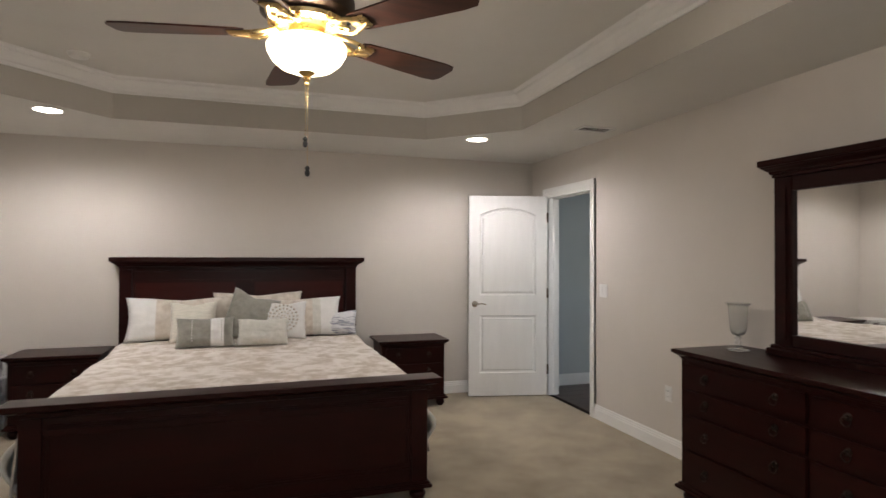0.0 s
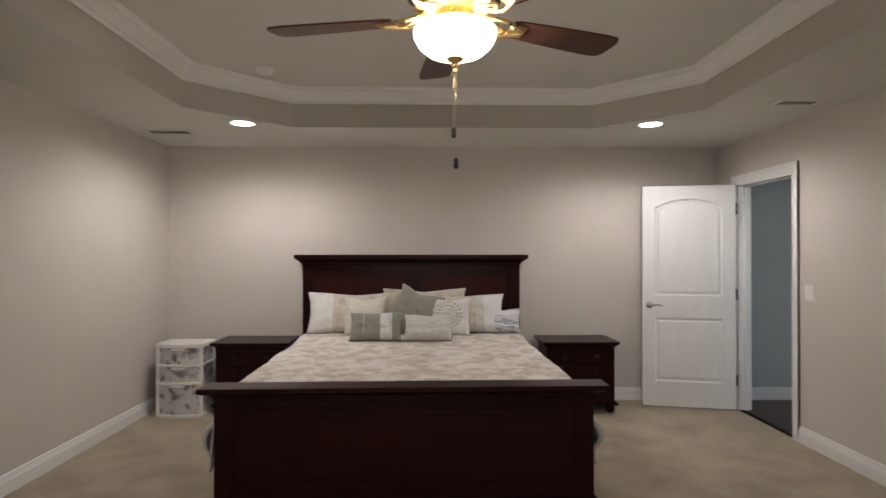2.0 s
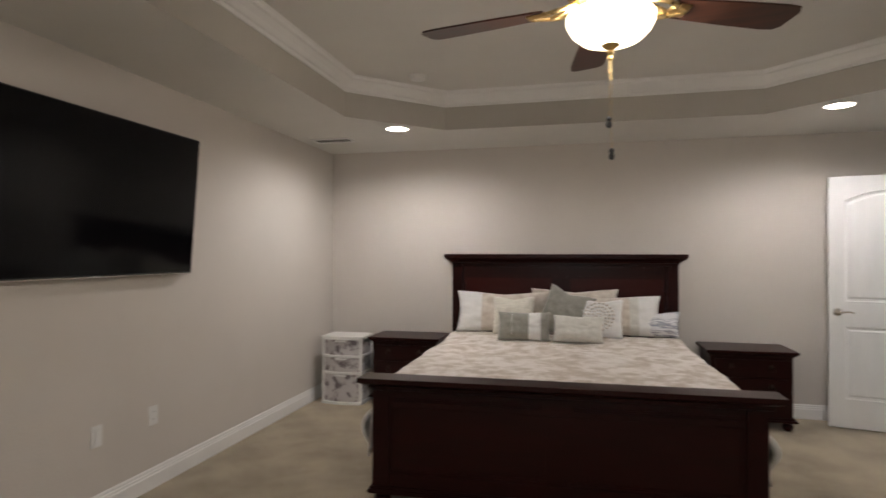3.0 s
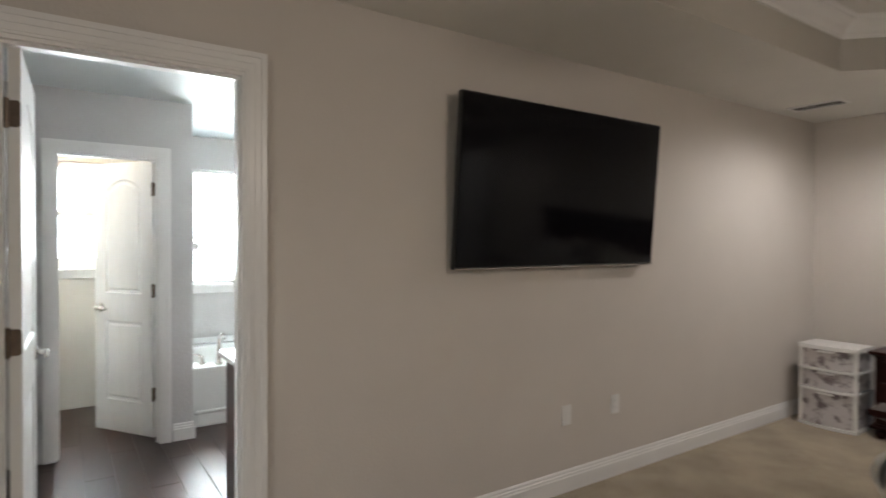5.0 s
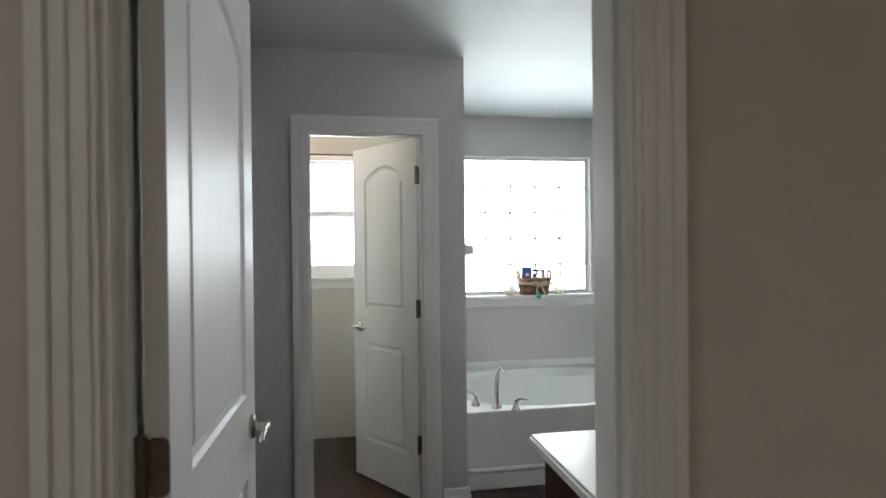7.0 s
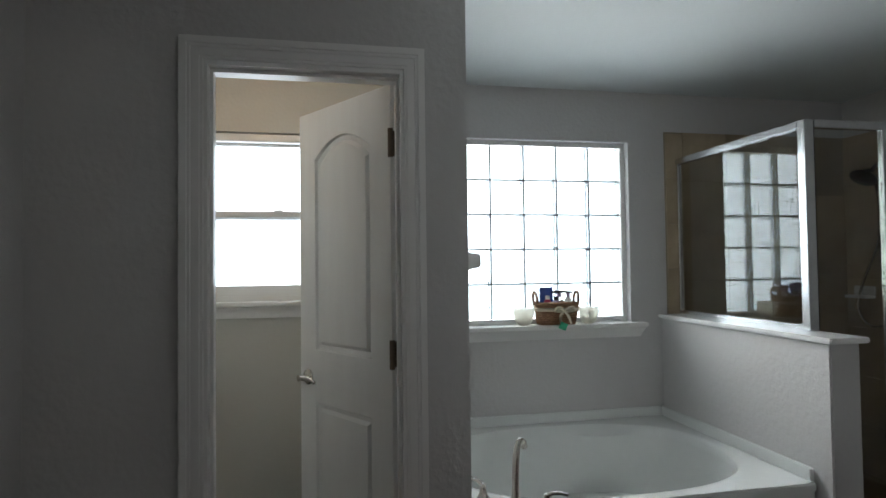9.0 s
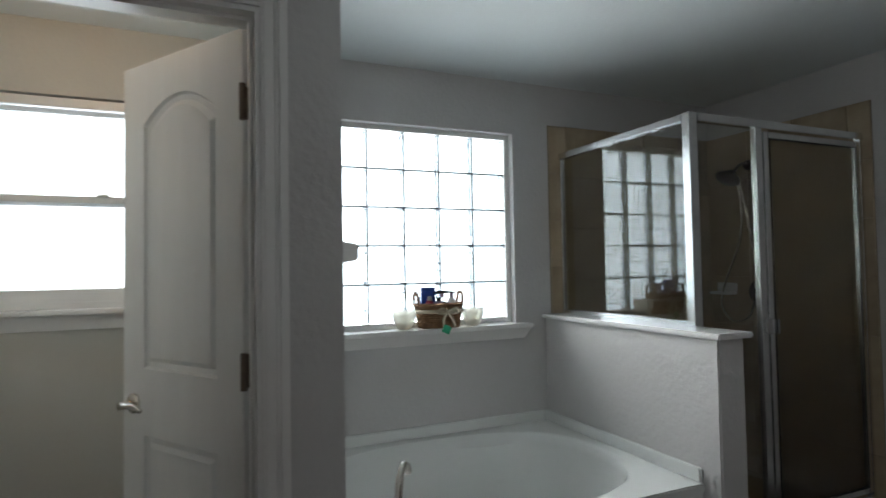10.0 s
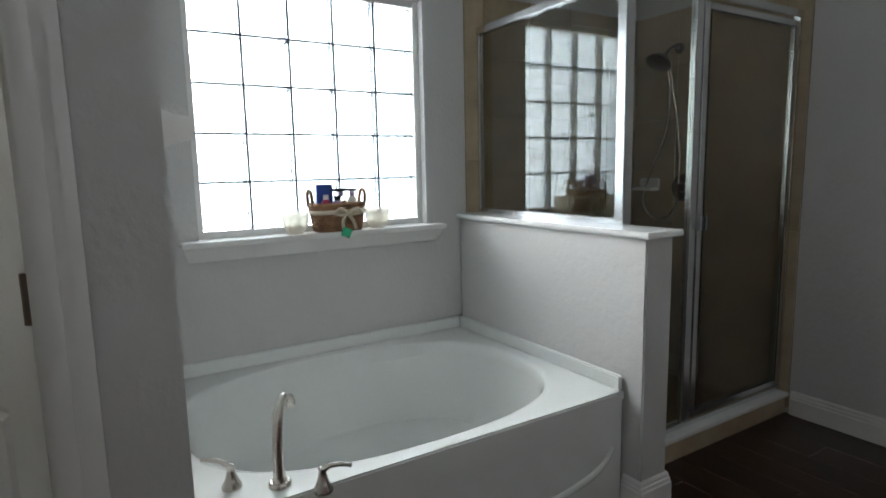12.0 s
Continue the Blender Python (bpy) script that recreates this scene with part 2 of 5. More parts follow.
def sweep(profile, path, closed=False):
    """profile: (out, z) pairs; path: plan points; 'out' is to the left of the way."""
    bm = bmesh.new()
    pts = [Vector((*p, 0)) for p in path]
    n, rings = len(pts), []
    for i, p in enumerate(pts):
        a = (p - pts[i - 1]).normalized() if (closed or i) else None
        b = (pts[(i + 1) % n] - p).normalized() if (closed or i < n - 1) else None
        a, b = a or b, b or a
        na, nb = Vector((-a.y, a.x, 0)), Vector((-b.y, b.x, 0))
        nn = (na + nb).normalized()
        nn = nn / max(0.3, nn.dot(na))
        rings.append([bm.verts.new(p + nn * o + Vector((0, 0, z))) for o, z in profile])
    k = len(profile)
    for i in range(n if closed else n - 1):
        a, b = rings[i], rings[(i + 1) % n]
        for j in range(k):
            bm.faces.new((a[j], a[(j + 1) % k], b[(j + 1) % k], b[j]))
    if not closed:
        bm.faces.new(rings[0])
        bm.faces.new(list(reversed(rings[-1])))
    return bm


def holed(x0, x1, y0, y1, z0, z1, holes, along):
    """A wall with holes (a0, a1, z0, z1) through it; along is 'x' or 'y'."""
    bm = bmesh.new()
    lo, hi = (x0, x1) if along == "x" else (y0, y1)
    cuts = sorted({lo, hi, *[h[0] for h in holes], *[h[1] for h in holes]})
    for a, b in zip(cuts, cuts[1:]):
        hs = sorted([h for h in holes if h[0] <= a and h[1] >= b], key=lambda h: h[2])
        z = z0
        for h in hs + [None]:
            top = h[2] if h else z1
            if top > z + 1e-4:
                box(bm, *((a, b, y0, y1) if along == "x" else (x0, x1, a, b)), z, top)
            z = h[3] if h else z1
    return bm


# ---- structure: bedroom ----
RW, RS, H, HT = 5.402, -7.75, 2.493, 2.80
HB = 2.44                 # bath and hall ceiling
BD = (-5.657, -4.863)       # bath door opening along the west wall
HD = (-1.19, -0.372)     # hall door opening along the east wall
DH, DHB, DHW = 2.085, 2.12, 2.035   # heights of the hall, bath and toilet openings
XW = -3.5                 # bath's outer wall
XC = -2.15                # wall of the toilet room
YT = -4.67                # its side towards the tub
YN = -1.77                # bath's north wall
YB = -6.0                 # bath's south wall
floor = struct("floor", boxes((0, RW, RS, 0, -0.12, 0)), CARPET, "worn beige cut-pile carpet over the bedroom floor", "carpet")
struct("wall_north", boxes((-0.12, RW + 0.12, 0, 0.12, 0, H + 0.4)), PAINT, "greige painted bedroom wall behind the bed", "wall")
struct("wall_west", holed(-0.06, 0, RS, 0, 0, H + 0.4, [(*BD, 0, DHB)], "y"), PAINT, "greige painted wall with the television and the bath door", "wall")
struct("wall_east", holed(RW, RW + 0.06, RS, 0, 0, H + 0.4, [(*HD, 0, DH)], "y"), PAINT, "greige painted wall with the hall door", "wall")
# out of view; its opening is assumed, made for the south lamp
struct("wall_south", holed(-0.12, RW + 0.12, RS - 0.12, RS, 0, H + 0.4, [(1.9, 3.5, 0.9, 2.1)], "x"), PAINT, "plain greige wall closing the bedroom", "wall")

OX0, OX1, OY0, OY1, OC = 0.79, 4.543, -6.82, -0.89, 0.64
OCT = [(OX0 + OC, OY0), (OX1 - OC, OY0), (OX1, OY0 + OC), (OX1, OY1 - OC), (OX1 - OC, OY1), (OX0 + OC, OY1), (OX0, OY1 - OC), (OX0, OY0 + OC)]


def tray_ceiling():
    bm = bmesh.new()
    o = [bm.verts.new((*p, H)) for p in OCT]
    ring = [(OX0 + OC, RS), (OX1 - OC, RS), (RW, OY0 + OC), (RW, OY1 - OC), (OX1 - OC, 0), (OX0 + OC, 0), (0, OY1 - OC), (0, OY0 + OC)]
    q = [bm.verts.new((*p, H)) for p in ring]
    corner = [bm.verts.new((*p, H)) for p in ((RW, RS), (RW, 0), (0, 0), (0, RS))]
    for i in range(8):
        j = (i + 1) % 8
        bm.faces.new((o[i], o[j], q[j], corner[i // 2], q[i]) if i % 2 else (o[i], o[j], q[j], q[i]))
    return bm


def tray_riser():
    return sweep([(0, H + 0.001), (0, HT), (-0.05, HT), (-0.05, H + 0.001)], OCT, closed=True)


struct("ceiling", tray_ceiling(), CEIL, "flat white painted ceiling border round the tray", "ceiling")
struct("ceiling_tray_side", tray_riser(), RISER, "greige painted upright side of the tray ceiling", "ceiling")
struct("ceiling_tray_top", boxes((-0.1, RW + 0.1, RS - 0.1, 0.1, HT, HT + 0.1)), CEIL, "white painted raised tray ceiling", "ceiling")
struct("crown_trim", sweep([(0.001, HT - 0.115), (0.012, HT - 0.115), (0.016, HT - 0.095), (0.03, HT - 0.085), (0.045, HT - 0.06), (0.07, HT - 0.035), (0.085, HT - 0.028), (0.09, HT - 0.012), (0.105, HT - 0.001), (0.001, HT - 0.001)], OCT, closed=True), TRIM, "white crown moulding round the tray ceiling", "crown moulding")

BASE = [(0.001, 0.001), (0.017, 0.001), (0.017, 0.085), (0.013, 0.090), (0.013, 0.102), (0.009, 0.106), (0.009, 0.118), (0.004, 0.127), (0.001, 0.127)]
CW = 0.082  # casing width


def base(path, name="baseboard", label="white stepped wooden baseboard along the wall"):
    return struct(name, sweep(BASE, path), TRIM, label, "baseboard")


base([(RW, HD[0] - CW), (RW, RS), (0, RS), (0, BD[0] - CW)][::-1])
base([(0, BD[1] + CW), (0, 0), (RW, 0), (RW, HD[1] + CW)][::-1])


def casing(xf, sgn, y0, y1, z1, cw=CW, name="door_trim", label="white moulded door casing"):
    """Casing round an opening in a wall whose face is at xf; sgn: the way that the face looks."""
    t = new(name)
    tagged(t, label, "door casing", kind="structure")
    for nm, quad in (("side_casing", "a"), ("side_casing", "b"), ("head_casing", "h")):
        bm = bmesh.new()
        for o0, o1, d in ((0.0, cw, 0.011), (0.010, 0.026, 0.015), (0.036, cw, 0.016), (cw - 0.022, cw, 0.022)):
            xa, xb = sorted((xf + sgn * 0.0005, xf + sgn * d))
            if quad == "a":
                box(bm, xa, xb, y0 - o1, y0 - o0, 0.0, z1 + o1 - 0.0005)
            elif quad == "b":
                box(bm, xa, xb, y1 + o0, y1 + o1, 0.0, z1 + o1 - 0.0005)
            else:
                box(bm, xa, xb, y0 - o0, y1 + o0, z1 + o0, z1 + o1)
        part(nm, bm, TRIM, t)
    return t


def jamb(x0, x1, y0, y1, z1, stop_x):
    t = tagged(new("door_frame"), "white painted wooden door jamb with stop", "door frame", kind="structure")
    for bs in ((y0 - 0.004, y0 + 0.012), (y1 - 0.012, y1 + 0.004)):
        part("jamb", boxes((x0 - 0.003, x1 + 0.003, *bs, 0, z1)), TRIM, t)
    part("jamb_head", boxes((x0 - 0.003, x1 + 0.003, y0 + 0.012, y1 - 0.012, z1 - 0.014, z1 + 0.004)), TRIM, t)
    part("stop", boxes((stop_x - 0.018, stop_x + 0.018, y0 + 0.012, y0 + 0.023, 0, z1 - 0.014), (stop_x - 0.018, stop_x + 0.018, y1 - 0.023, y1 - 0.012, 0, z1 - 0.014), (stop_x - 0.018, stop_x + 0.018, y0 + 0.023, y1 - 0.023, z1 - 0.026, z1 - 0.014)), TRIM, t)
    return t


casing(0, 1, *BD, DHB)
casing(-0.12, -1, *BD, DHB)
jamb(-0.12, 0, *BD, DHB, -0.04)
casing(RW, -1, *HD, DH)
jamb(RW, RW + 0.12, *HD, DH, RW + 0.075)


def leaf_mesh(w, h, t=0.035):
    """Two-panel door leaf with an arched upper panel: hinge at x 0, width along x."""
    bm = bmesh.new()
    sx, n = 0.115, 14
    for side in (-1, 1):
        yf = side * t / 2

        def outline(x0, x1, z0, zs, rise, i):
            pts = [(x0 + i, z0 + i), (x1 - i, z0 + i)]
            for k in range(n + 1):
                u = 1 - k / n
                pts.append((x0 + i + (x1 - x0 - 2 * i) * u, zs - i + rise * (1 - (2 * u - 1) ** 2)))
            return pts

        def panel(x0, x1, z0, zs, rise):
            loops = []
            for i, d in ((0, 0), (0.006, 0.010), (0.022, 0.013), (0.036, 0.004)):
                loops.append([bm.verts.new((x, yf - side * d, z)) for x, z in outline(x0, x1, z0, zs, rise, i)])
            for a, b in zip(loops, loops[1:]):
                for k in range(len(a)):
                    bm.faces.new((a[k], a[(k + 1) % len(a)], b[(k + 1) % len(a)], b[k]))
            bm.faces.new(loops[-1])
            return outline(x0, x1, z0, zs, rise, 0)

        def quad(x0, x1, z0, z1):
            bm.faces.new([bm.verts.new((x, yf, z)) for x, z in ((x0, z0), (x1, z0), (x1, z1), (x0, z1))])

        zl0, zl1, zu0, zus, rise = 0.235, 0.83, 1.04, h - 0.20, 0.075
        panel(sx, w - sx, zl0, zl1, 0.0)
        o = panel(sx, w - sx, zu0, zus, rise)
        quad(0, sx, 0, h)
        quad(w - sx, w, 0, h)
        quad(sx, w - sx, 0, zl0)
        quad(sx, w - sx, zl1, zu0)
        arc = o[2:]
        for a, b in zip(arc, arc[1:]):
            bm.faces.new([bm.verts.new((x, yf, z)) for x, z in ((a[0], a[1]), (b[0], b[1]), (b[0], h), (a[0], h))])
    c = [(0, 0), (w, 0), (w, h), (0, h)]
    for k in range(4):
        (xa, za), (xb, zb) = c[k], c[(k + 1) % 4]
        bm.faces.new([bm.verts.new(p) for p in ((xa, -t / 2, za), (xb, -t / 2, zb), (xb, t / 2, zb), (xa, t / 2, za))])
    bmesh.ops.remove_doubles(bm, verts=bm.verts, dist=0.0002)
    return bm


def plate_bm(w, h, r, t, m):
    """A thin plate with rounded corners in the y-z plane."""
    bm = bmesh.new()
    pts = []
    for cy, cz, a0 in ((1, 1, 0), (-1, 1, 90), (-1, -1, 180), (1, -1, 270)):
        for k in range(5):
            a = radians(a0 + 22.5 * k)
            pts.append((cy * (w / 2 - r) + r * math.cos(a), cz * (h / 2 - r) + r * math.sin(a)))
    a = [bm.verts.new(m @ Vector((-t, y, z))) for y, z in pts]
    b = [bm.verts.new(m @ Vector((0.0005, y, z))) for y, z in pts]
    bm.faces.new(a)
    bm.faces.new(b[::-1])
    for k in range(len(pts)):
        j = (k + 1) % len(pts)
        bm.faces.new((a[k], a[j], b[j], b[k]))
    return bm


def lever(parent, x, z, toward):
    """Lever handles on both faces at x; the lever points towards the hinge."""
    for s in (-1, 1):
        hd = part("door_handle", lathe([(0.001, 0), (0.032, 0), (0.032, 0.006), (0.026, 0.012), (0.012, 0.014), (0.011, 0.045), (0.014, 0.05), (0.001, 0.055)], 20, pose(x, s * 0.0175, z, -90 * s)), NICKEL, parent, "satin nickel lever handle", smooth="edges")
        part("lever", tube(curve_pts([(x, s * 0.06, z), (x + toward * 0.03, s * 0.063, z + 0.002), (x + toward * 0.07, s * 0.062, z + 0.006), (x + toward * 0.112, s * 0.062, z - 0.004)], 5), [0.010] * 6 + [0.008] * 5 + [0.007] * 5, 10), NICKEL, hd, smooth=True)


def door(name, hinge, yaw, w, label, flip=1, h=2.02, hinges=(0.26, 1.03, 1.80), handle=0.925):
    d = thing(name, pose(*hinge, 0.012, 0, 0, yaw), label, "door")
    part("leaf", leaf_mesh(w, h), DOORP, d)
    lever(d, w - 0.062, handle, -1)
    for z in hinges:
        hg = part("hinge", plate_bm(0.034, 0.09, 0.012, 0.003, pose(0, 0, z)), HINGEM, d, "dark bronze butt hinge")
        part("knuckle", lathe([(0.0095, z - 0.05), (0.0095, z + 0.05)], 10, pose(-0.006, flip * 0.022, 0)), HINGEM, hg, smooth="edges")
    return d


door("door_1", (RW - 0.032, -0.395), 167.3, 0.822, "white two-panel arched wooden door standing wide open against the wall", 1, 2.072, (0.27, 1.06, 1.85), 0.95)
door("door_2", (-0.06, BD[0] + 0.052), 178.5, 0.72, "white two-panel arched bath door standing open", 1, 2.085, (0.27, 1.09, 1.86), 0.945)

# ---- structure: bath ----
struct("wall_bath_east", holed(-0.12, -0.06, YB - 0.1, YN + 0.1, 0, HB, [(*BD, 0, DHB)], "y"), BPAINT, "pale grey painted bath wall round the door", "wall")
BW = (-4.435, -3.325, 1.03, 2.135)
WW = (-5.88, -5.0, 1.205, 2.12)
struct("wall_bath_west", holed(XW - 0.16, XW, YB - 0.1, YN + 0.1, 0, HB, [BW, WW], "y"), BPAINT, "pale grey painted outer wall of the bath with windows", "wall")
struct("wall_bath_north", boxes((XW - 0.16, -0.06, YN, YN + 0.1, 0, HB)), BPAINT, "pale grey painted bath wall beside the shower", "wall")
struct("wall_bath_south", boxes((XW - 0.16, -0.06, YB - 0.1, YB, 0, HB)), BPAINT, "pale grey painted bath wall behind the open door", "wall")
WCD = (-5.505, -4.883)
struct("wall_toilet_front", holed(XC - 0.06, XC, YB, YT, 0, HB, [(*WCD, 0, DHW)], "y"), BPAINT, "pale grey painted wall with the toilet room door", "wall")
struct("wall_toilet_inner", holed(XC - 0.12, XC - 0.06, YB, YT, 0, HB, [(*WCD, 0, DHW)], "y"), WPAINT, "beige inner face of the toilet room wall", "wall")
struct("wall_toilet_side", boxes((XW, XC - 0.12, YT - 0.06, YT, 0, HB)), BPAINT, "pale grey painted wall between tub and toilet room", "wall")
struct("wall_toilet_side_inner", boxes((XW, XC - 0.12, YT - 0.12, YT - 0.06, 0, HB)), WPAINT, "beige inner wall of the toilet room", "wall")
struct("wall_toilet_south", boxes((XW, XC - 0.12, YB, YB + 0.012, 0, HB)), WPAINT, "beige end wall of the toilet room", "wall")
struct("wall_toilet_west", holed(XW, XW + 0.01, YB + 0.012, YT - 0.12, 0, HB, [WW], "y"), WPAINT, "beige outer wall of the toilet room with window", "wall")
struct("ceiling_bath", boxes((XW - 0.16, -0.06, YB - 0.1, YN + 0.1, HB, HB + 0.1)), BCEIL, "white painted bath ceiling", "ceiling")
casing(XC, 1, *WCD, DHW, 0.068)
casing(XC - 0.12, -1, *WCD, DHW, 0.068)
jamb(XC - 0.12, XC, *WCD, DHW, XC - 0.05)
door("door_3", (XC - 0.135, WCD[1] - 0.018), 180 + 33.6, 0.602, "white two-panel arched toilet room door standing half open", 1, 2.015, (0.315, 1.07, 1.807))
base([(XC, WCD[1] + CW), (XC, YT), (XC - 0.215, YT)][::-1])
base([(-0.12, BD[0] - CW), (-0.12, YB), (XC, YB), (XC, WCD[0] - CW)])
base([(XC - 0.12, WCD[0] - CW), (XC - 0.12, YB + 0.012), (XW + 0.01, YB + 0.012), (XW + 0.01, YT - 0.12), (XC - 0.12, YT - 0.12), (XC - 0.12, WCD[1] + CW)])
base([(-2.44, YN), (-0.12, YN)][::-1])

# ---- hall beyond the bedroom door ----
HX0, HX1, HY0, HY1 = RW + 0.12, 6.75, -2.7, -0.02
struct("wall_hall_west", holed(RW + 0.06, RW + 0.12, HY0, 0, 0, HB, [(*HD, 0, DH)], "y"), HPAINT, "blue-grey hall face of the bedroom wall", "wall")
struct("wall_hall_north", boxes((HX0, HX0 + 0.62, HY1, HY1 + 0.1, 0, HB)), HPAINT, "blue-grey painted hall wall", "wall")
struct("wall_hall_return", boxes((HX0 + 0.62, HX0 + 0.72, HY1 - 0.0, HY1 + 0.9, 0, HB), (HX0 + 0.62, HX1, HY1 + 0.9, HY1 + 1.0, 0, HB)), HPAINT, "blue-grey painted hall corner", "wall")
struct("wall_hall_east", boxes((HX1, HX1 + 0.1, HY0, HY1 + 1.0, 0, HB)), HPAINT, "blue-grey painted far hall wall", "wall")
# unseen end wall; the opening is added to hold the hall's fill lamp
struct("wall_hall_south", holed(HX0 - 0.06, HX1 + 0.1, HY0 - 0.1, HY0, 0, HB, [(5.7, 6.6, 0.9, 2.1)], "x"), HPAINT, "blue-grey hall wall out of view, with an opening added for light", "wall")
struct("ceiling_hall", boxes((HX0 - 0.06, HX1 + 0.1, HY0 - 0.1, HY1 + 1.0, HB, HB + 0.1)), CEIL, "white hall ceiling", "ceiling")
base([(HX0, HY1), (HX0 + 0.62, HY1)][::-1])
base([(HX0, HD[1] + CW), (HX0, HY1)][::-1])


# ---- bedroom things ----
def turned_foot(z1, r):
    return [(r * 0.55, 0.0), (r * 0.75, 0.012), (r * 0.95, z1 * 0.35), (r, z1 * 0.55), (r * 0.8, z1 * 0.75), (r * 0.6, z1 * 0.8), (r * 0.95, z1 * 0.88), (r * 0.95, z1)]


def frame_panel(parent, x0, x1, y0, y1, z0, z1, name="panel", mat=None):
    """A recessed panel with a stepped moulding, facing -y."""
    p = part(name, boxes((x0, x1, y0 + 0.016, y1, z0, z1)), mat or MAHOGV, parent, "reddish mahogany panel")
    for i, (w, d) in enumerate(((0.014, 0.006), (0.026, 0.011))):
        part("moulding", boxes((x0, x1, y0 + d, y0 + 0.0162, z0, z0 + w), (x0, x1, y0 + d, y0 + 0.0162, z1 - w, z1), (x0, x0 + w, y0 + d, y0 + 0.0162, z0 + w, z1 - w), (x1 - w, x1, y0 + d, y0 + 0.0162, z0 + w, z1 - w), bev=0.002), MAHOG, p)
    return p


def crown_bm(x0, x1, y0, y1, z0, z1, grow):
    """A cap whose moulded underside steps out on all sides."""
    bm = bmesh.new()
    h, prev = z1 - z0, None
    for f, a in ((0.0, 0.0), (0.05, 0.02), (0.05, 0.18), (0.22, 0.22), (0.25, 0.34), (0.38, 0.38), (0.62, 0.5), (0.8, 0.56), (0.82, 0.62), (0.95, 0.64), (1.0, 0.69), (1.0, 0.95), (0.95, 1.0)):
        g, z = grow * f, z0 + h * a
        ring = [bm.verts.new(p) for p in ((x0 - g, y0 - g, z), (x1 + g, y0 - g, z), (x1 + g, y1 + g * 0.3, z), (x0 - g, y1 + g * 0.3, z))]
        if prev:
            for k in range(4):
                bm.faces.new((prev[k], prev[(k + 1) % 4], ring[(k + 1) % 4], ring[k]))
        else:
            bm.faces.new(ring[::-1])
        prev = ring
    bm.faces.new(prev)
    return bm


BEDUP = 0.095  # the bedding lies this much above its drafted height


def make_bed():
    bed = thing("bed", pose(2.372, -0.02, 0, 0, 0, 1.35), "dark mahogany king bed with panelled headboard and footboard", "bed")
    hw = 1.046
    hb = part("headboard", boxes((-hw + 0.1, hw - 0.1, -0.07, -0.015, 1.232, 1.332), bev=0.004), MAHOG, bed)
    part("bottom_rail", boxes((-hw + 0.1, hw - 0.1, -0.07, -0.015, 0.25, 0.40), bev=0.004), MAHOG, hb)
    part("mullion", boxes((-0.06, 0.06, -0.07, -0.015, 0.4, 1.232), bev=0.004), MAHOG, hb)
    for s in (-1, 1):
        part("post", boxes((s * (hw - 0.05) - 0.05, s * (hw - 0.05) + 0.05, -0.085, -0.005, 0.09, 1.332), bev=0.004), MAHOG, hb)
    part("crown", crown_bm(-hw, hw, -0.085, -0.005, 1.332, 1.437, 0.07), MAHOG, hb)
    part("bead_moulding", boxes((-hw + 0.01, hw - 0.01, -0.094, -0.084, 1.3, 1.31), (-hw + 0.01, hw - 0.01, -0.091, -0.084, 1.314, 1.324), bev=0.003), MAHOG, hb)
    frame_panel(bed, -hw + 0.10, -0.06, -0.07, -0.02, 0.40, 1.232, "head_panel")
    frame_panel(bed, 0.06, hw - 0.10, -0.07, -0.02, 0.40, 1.232, "head_panel")
    fy = -2.50
    fw = 1.03
    fb = part("footboard", boxes((-fw + 0.1, fw - 0.1, fy + 0.006, fy + 0.065, 0.57, 0.665), bev=0.004), MAHOG, bed)
    part("bottom_rail", boxes((-fw + 0.1, fw - 0.1, fy + 0.006, fy + 0.065, 0.1, 0.2), bev=0.004), MAHOG, fb)
    part("mullion", boxes((-0.06, 0.06, fy + 0.006, fy + 0.065, 0.2, 0.57), bev=0.004), MAHOG, fb)
    for s in (-1, 1):
        part("post", boxes((s * (fw - 0.05) - 0.05, s * (fw - 0.05) + 0.05, fy, fy + 0.075, 0.10, 0.665), bev=0.004), MAHOG, fb)
    part("footboard_cap", crown_bm(-fw, fw, fy, fy + 0.075, 0.665, 0.74, 0.07), MAHOG, fb)
    for x0, x1 in ((-fw + 0.12, -0.08), (0.08, fw - 0.12)):
        part("reeding", boxes(*[(x0, x1, fy - 0.001, fy + 0.007, z, z + 0.006) for z in (0.6, 0.611, 0.622)], bev=0.0015), MAHOG, fb)
    frame_panel(bed, -fw + 0.10, -0.06, fy + 0.006, fy + 0.06, 0.20, 0.57, "foot_panel", MAHOG)
    frame_panel(bed, 0.06, fw - 0.10, fy + 0.006, fy + 0.06, 0.20, 0.57, "foot_panel", MAHOG)
    part("plinth_moulding", boxes((-fw - 0.025, fw + 0.025, fy - 0.025, fy + 0.09, 0.083, 0.105), (-fw - 0.014, fw + 0.014, fy - 0.014, fy + 0.085, 0.105, 0.122), bev=0.006), MAHOG, fb)
    for x in (-fw + 0.05, fw - 0.05):
        part("foot", lathe(turned_foot(0.085, 0.05), 20, pose(x, fy + 0.037, 0)), MAHOG, bed, smooth="edges")
        part("foot", boxes((x - 0.045, x + 0.045, -0.08, -0.01, 0, 0.09)), MAHOG, bed)
    for s in (-1, 1):
        part("side_rail", boxes((s * 1.0 - 0.018, s * 1.0 + 0.018, fy + 0.075, -0.085, 0.24, 0.44), bev=0.004), MAHOG, bed)
    return bed


def make_mattress():
    m = thing("mattress", pose(2.372, -0.02, BEDUP, 0, 0, 1.35), "thick white mattress lying in the bed frame", "mattress")
    bm = boxes((-0.975, 0.975, -2.40, -0.095, 0.12, 0.555))
    bevel(bm, 0.05, 3)
    part("body", bm, WHITEC, m, smooth=True)


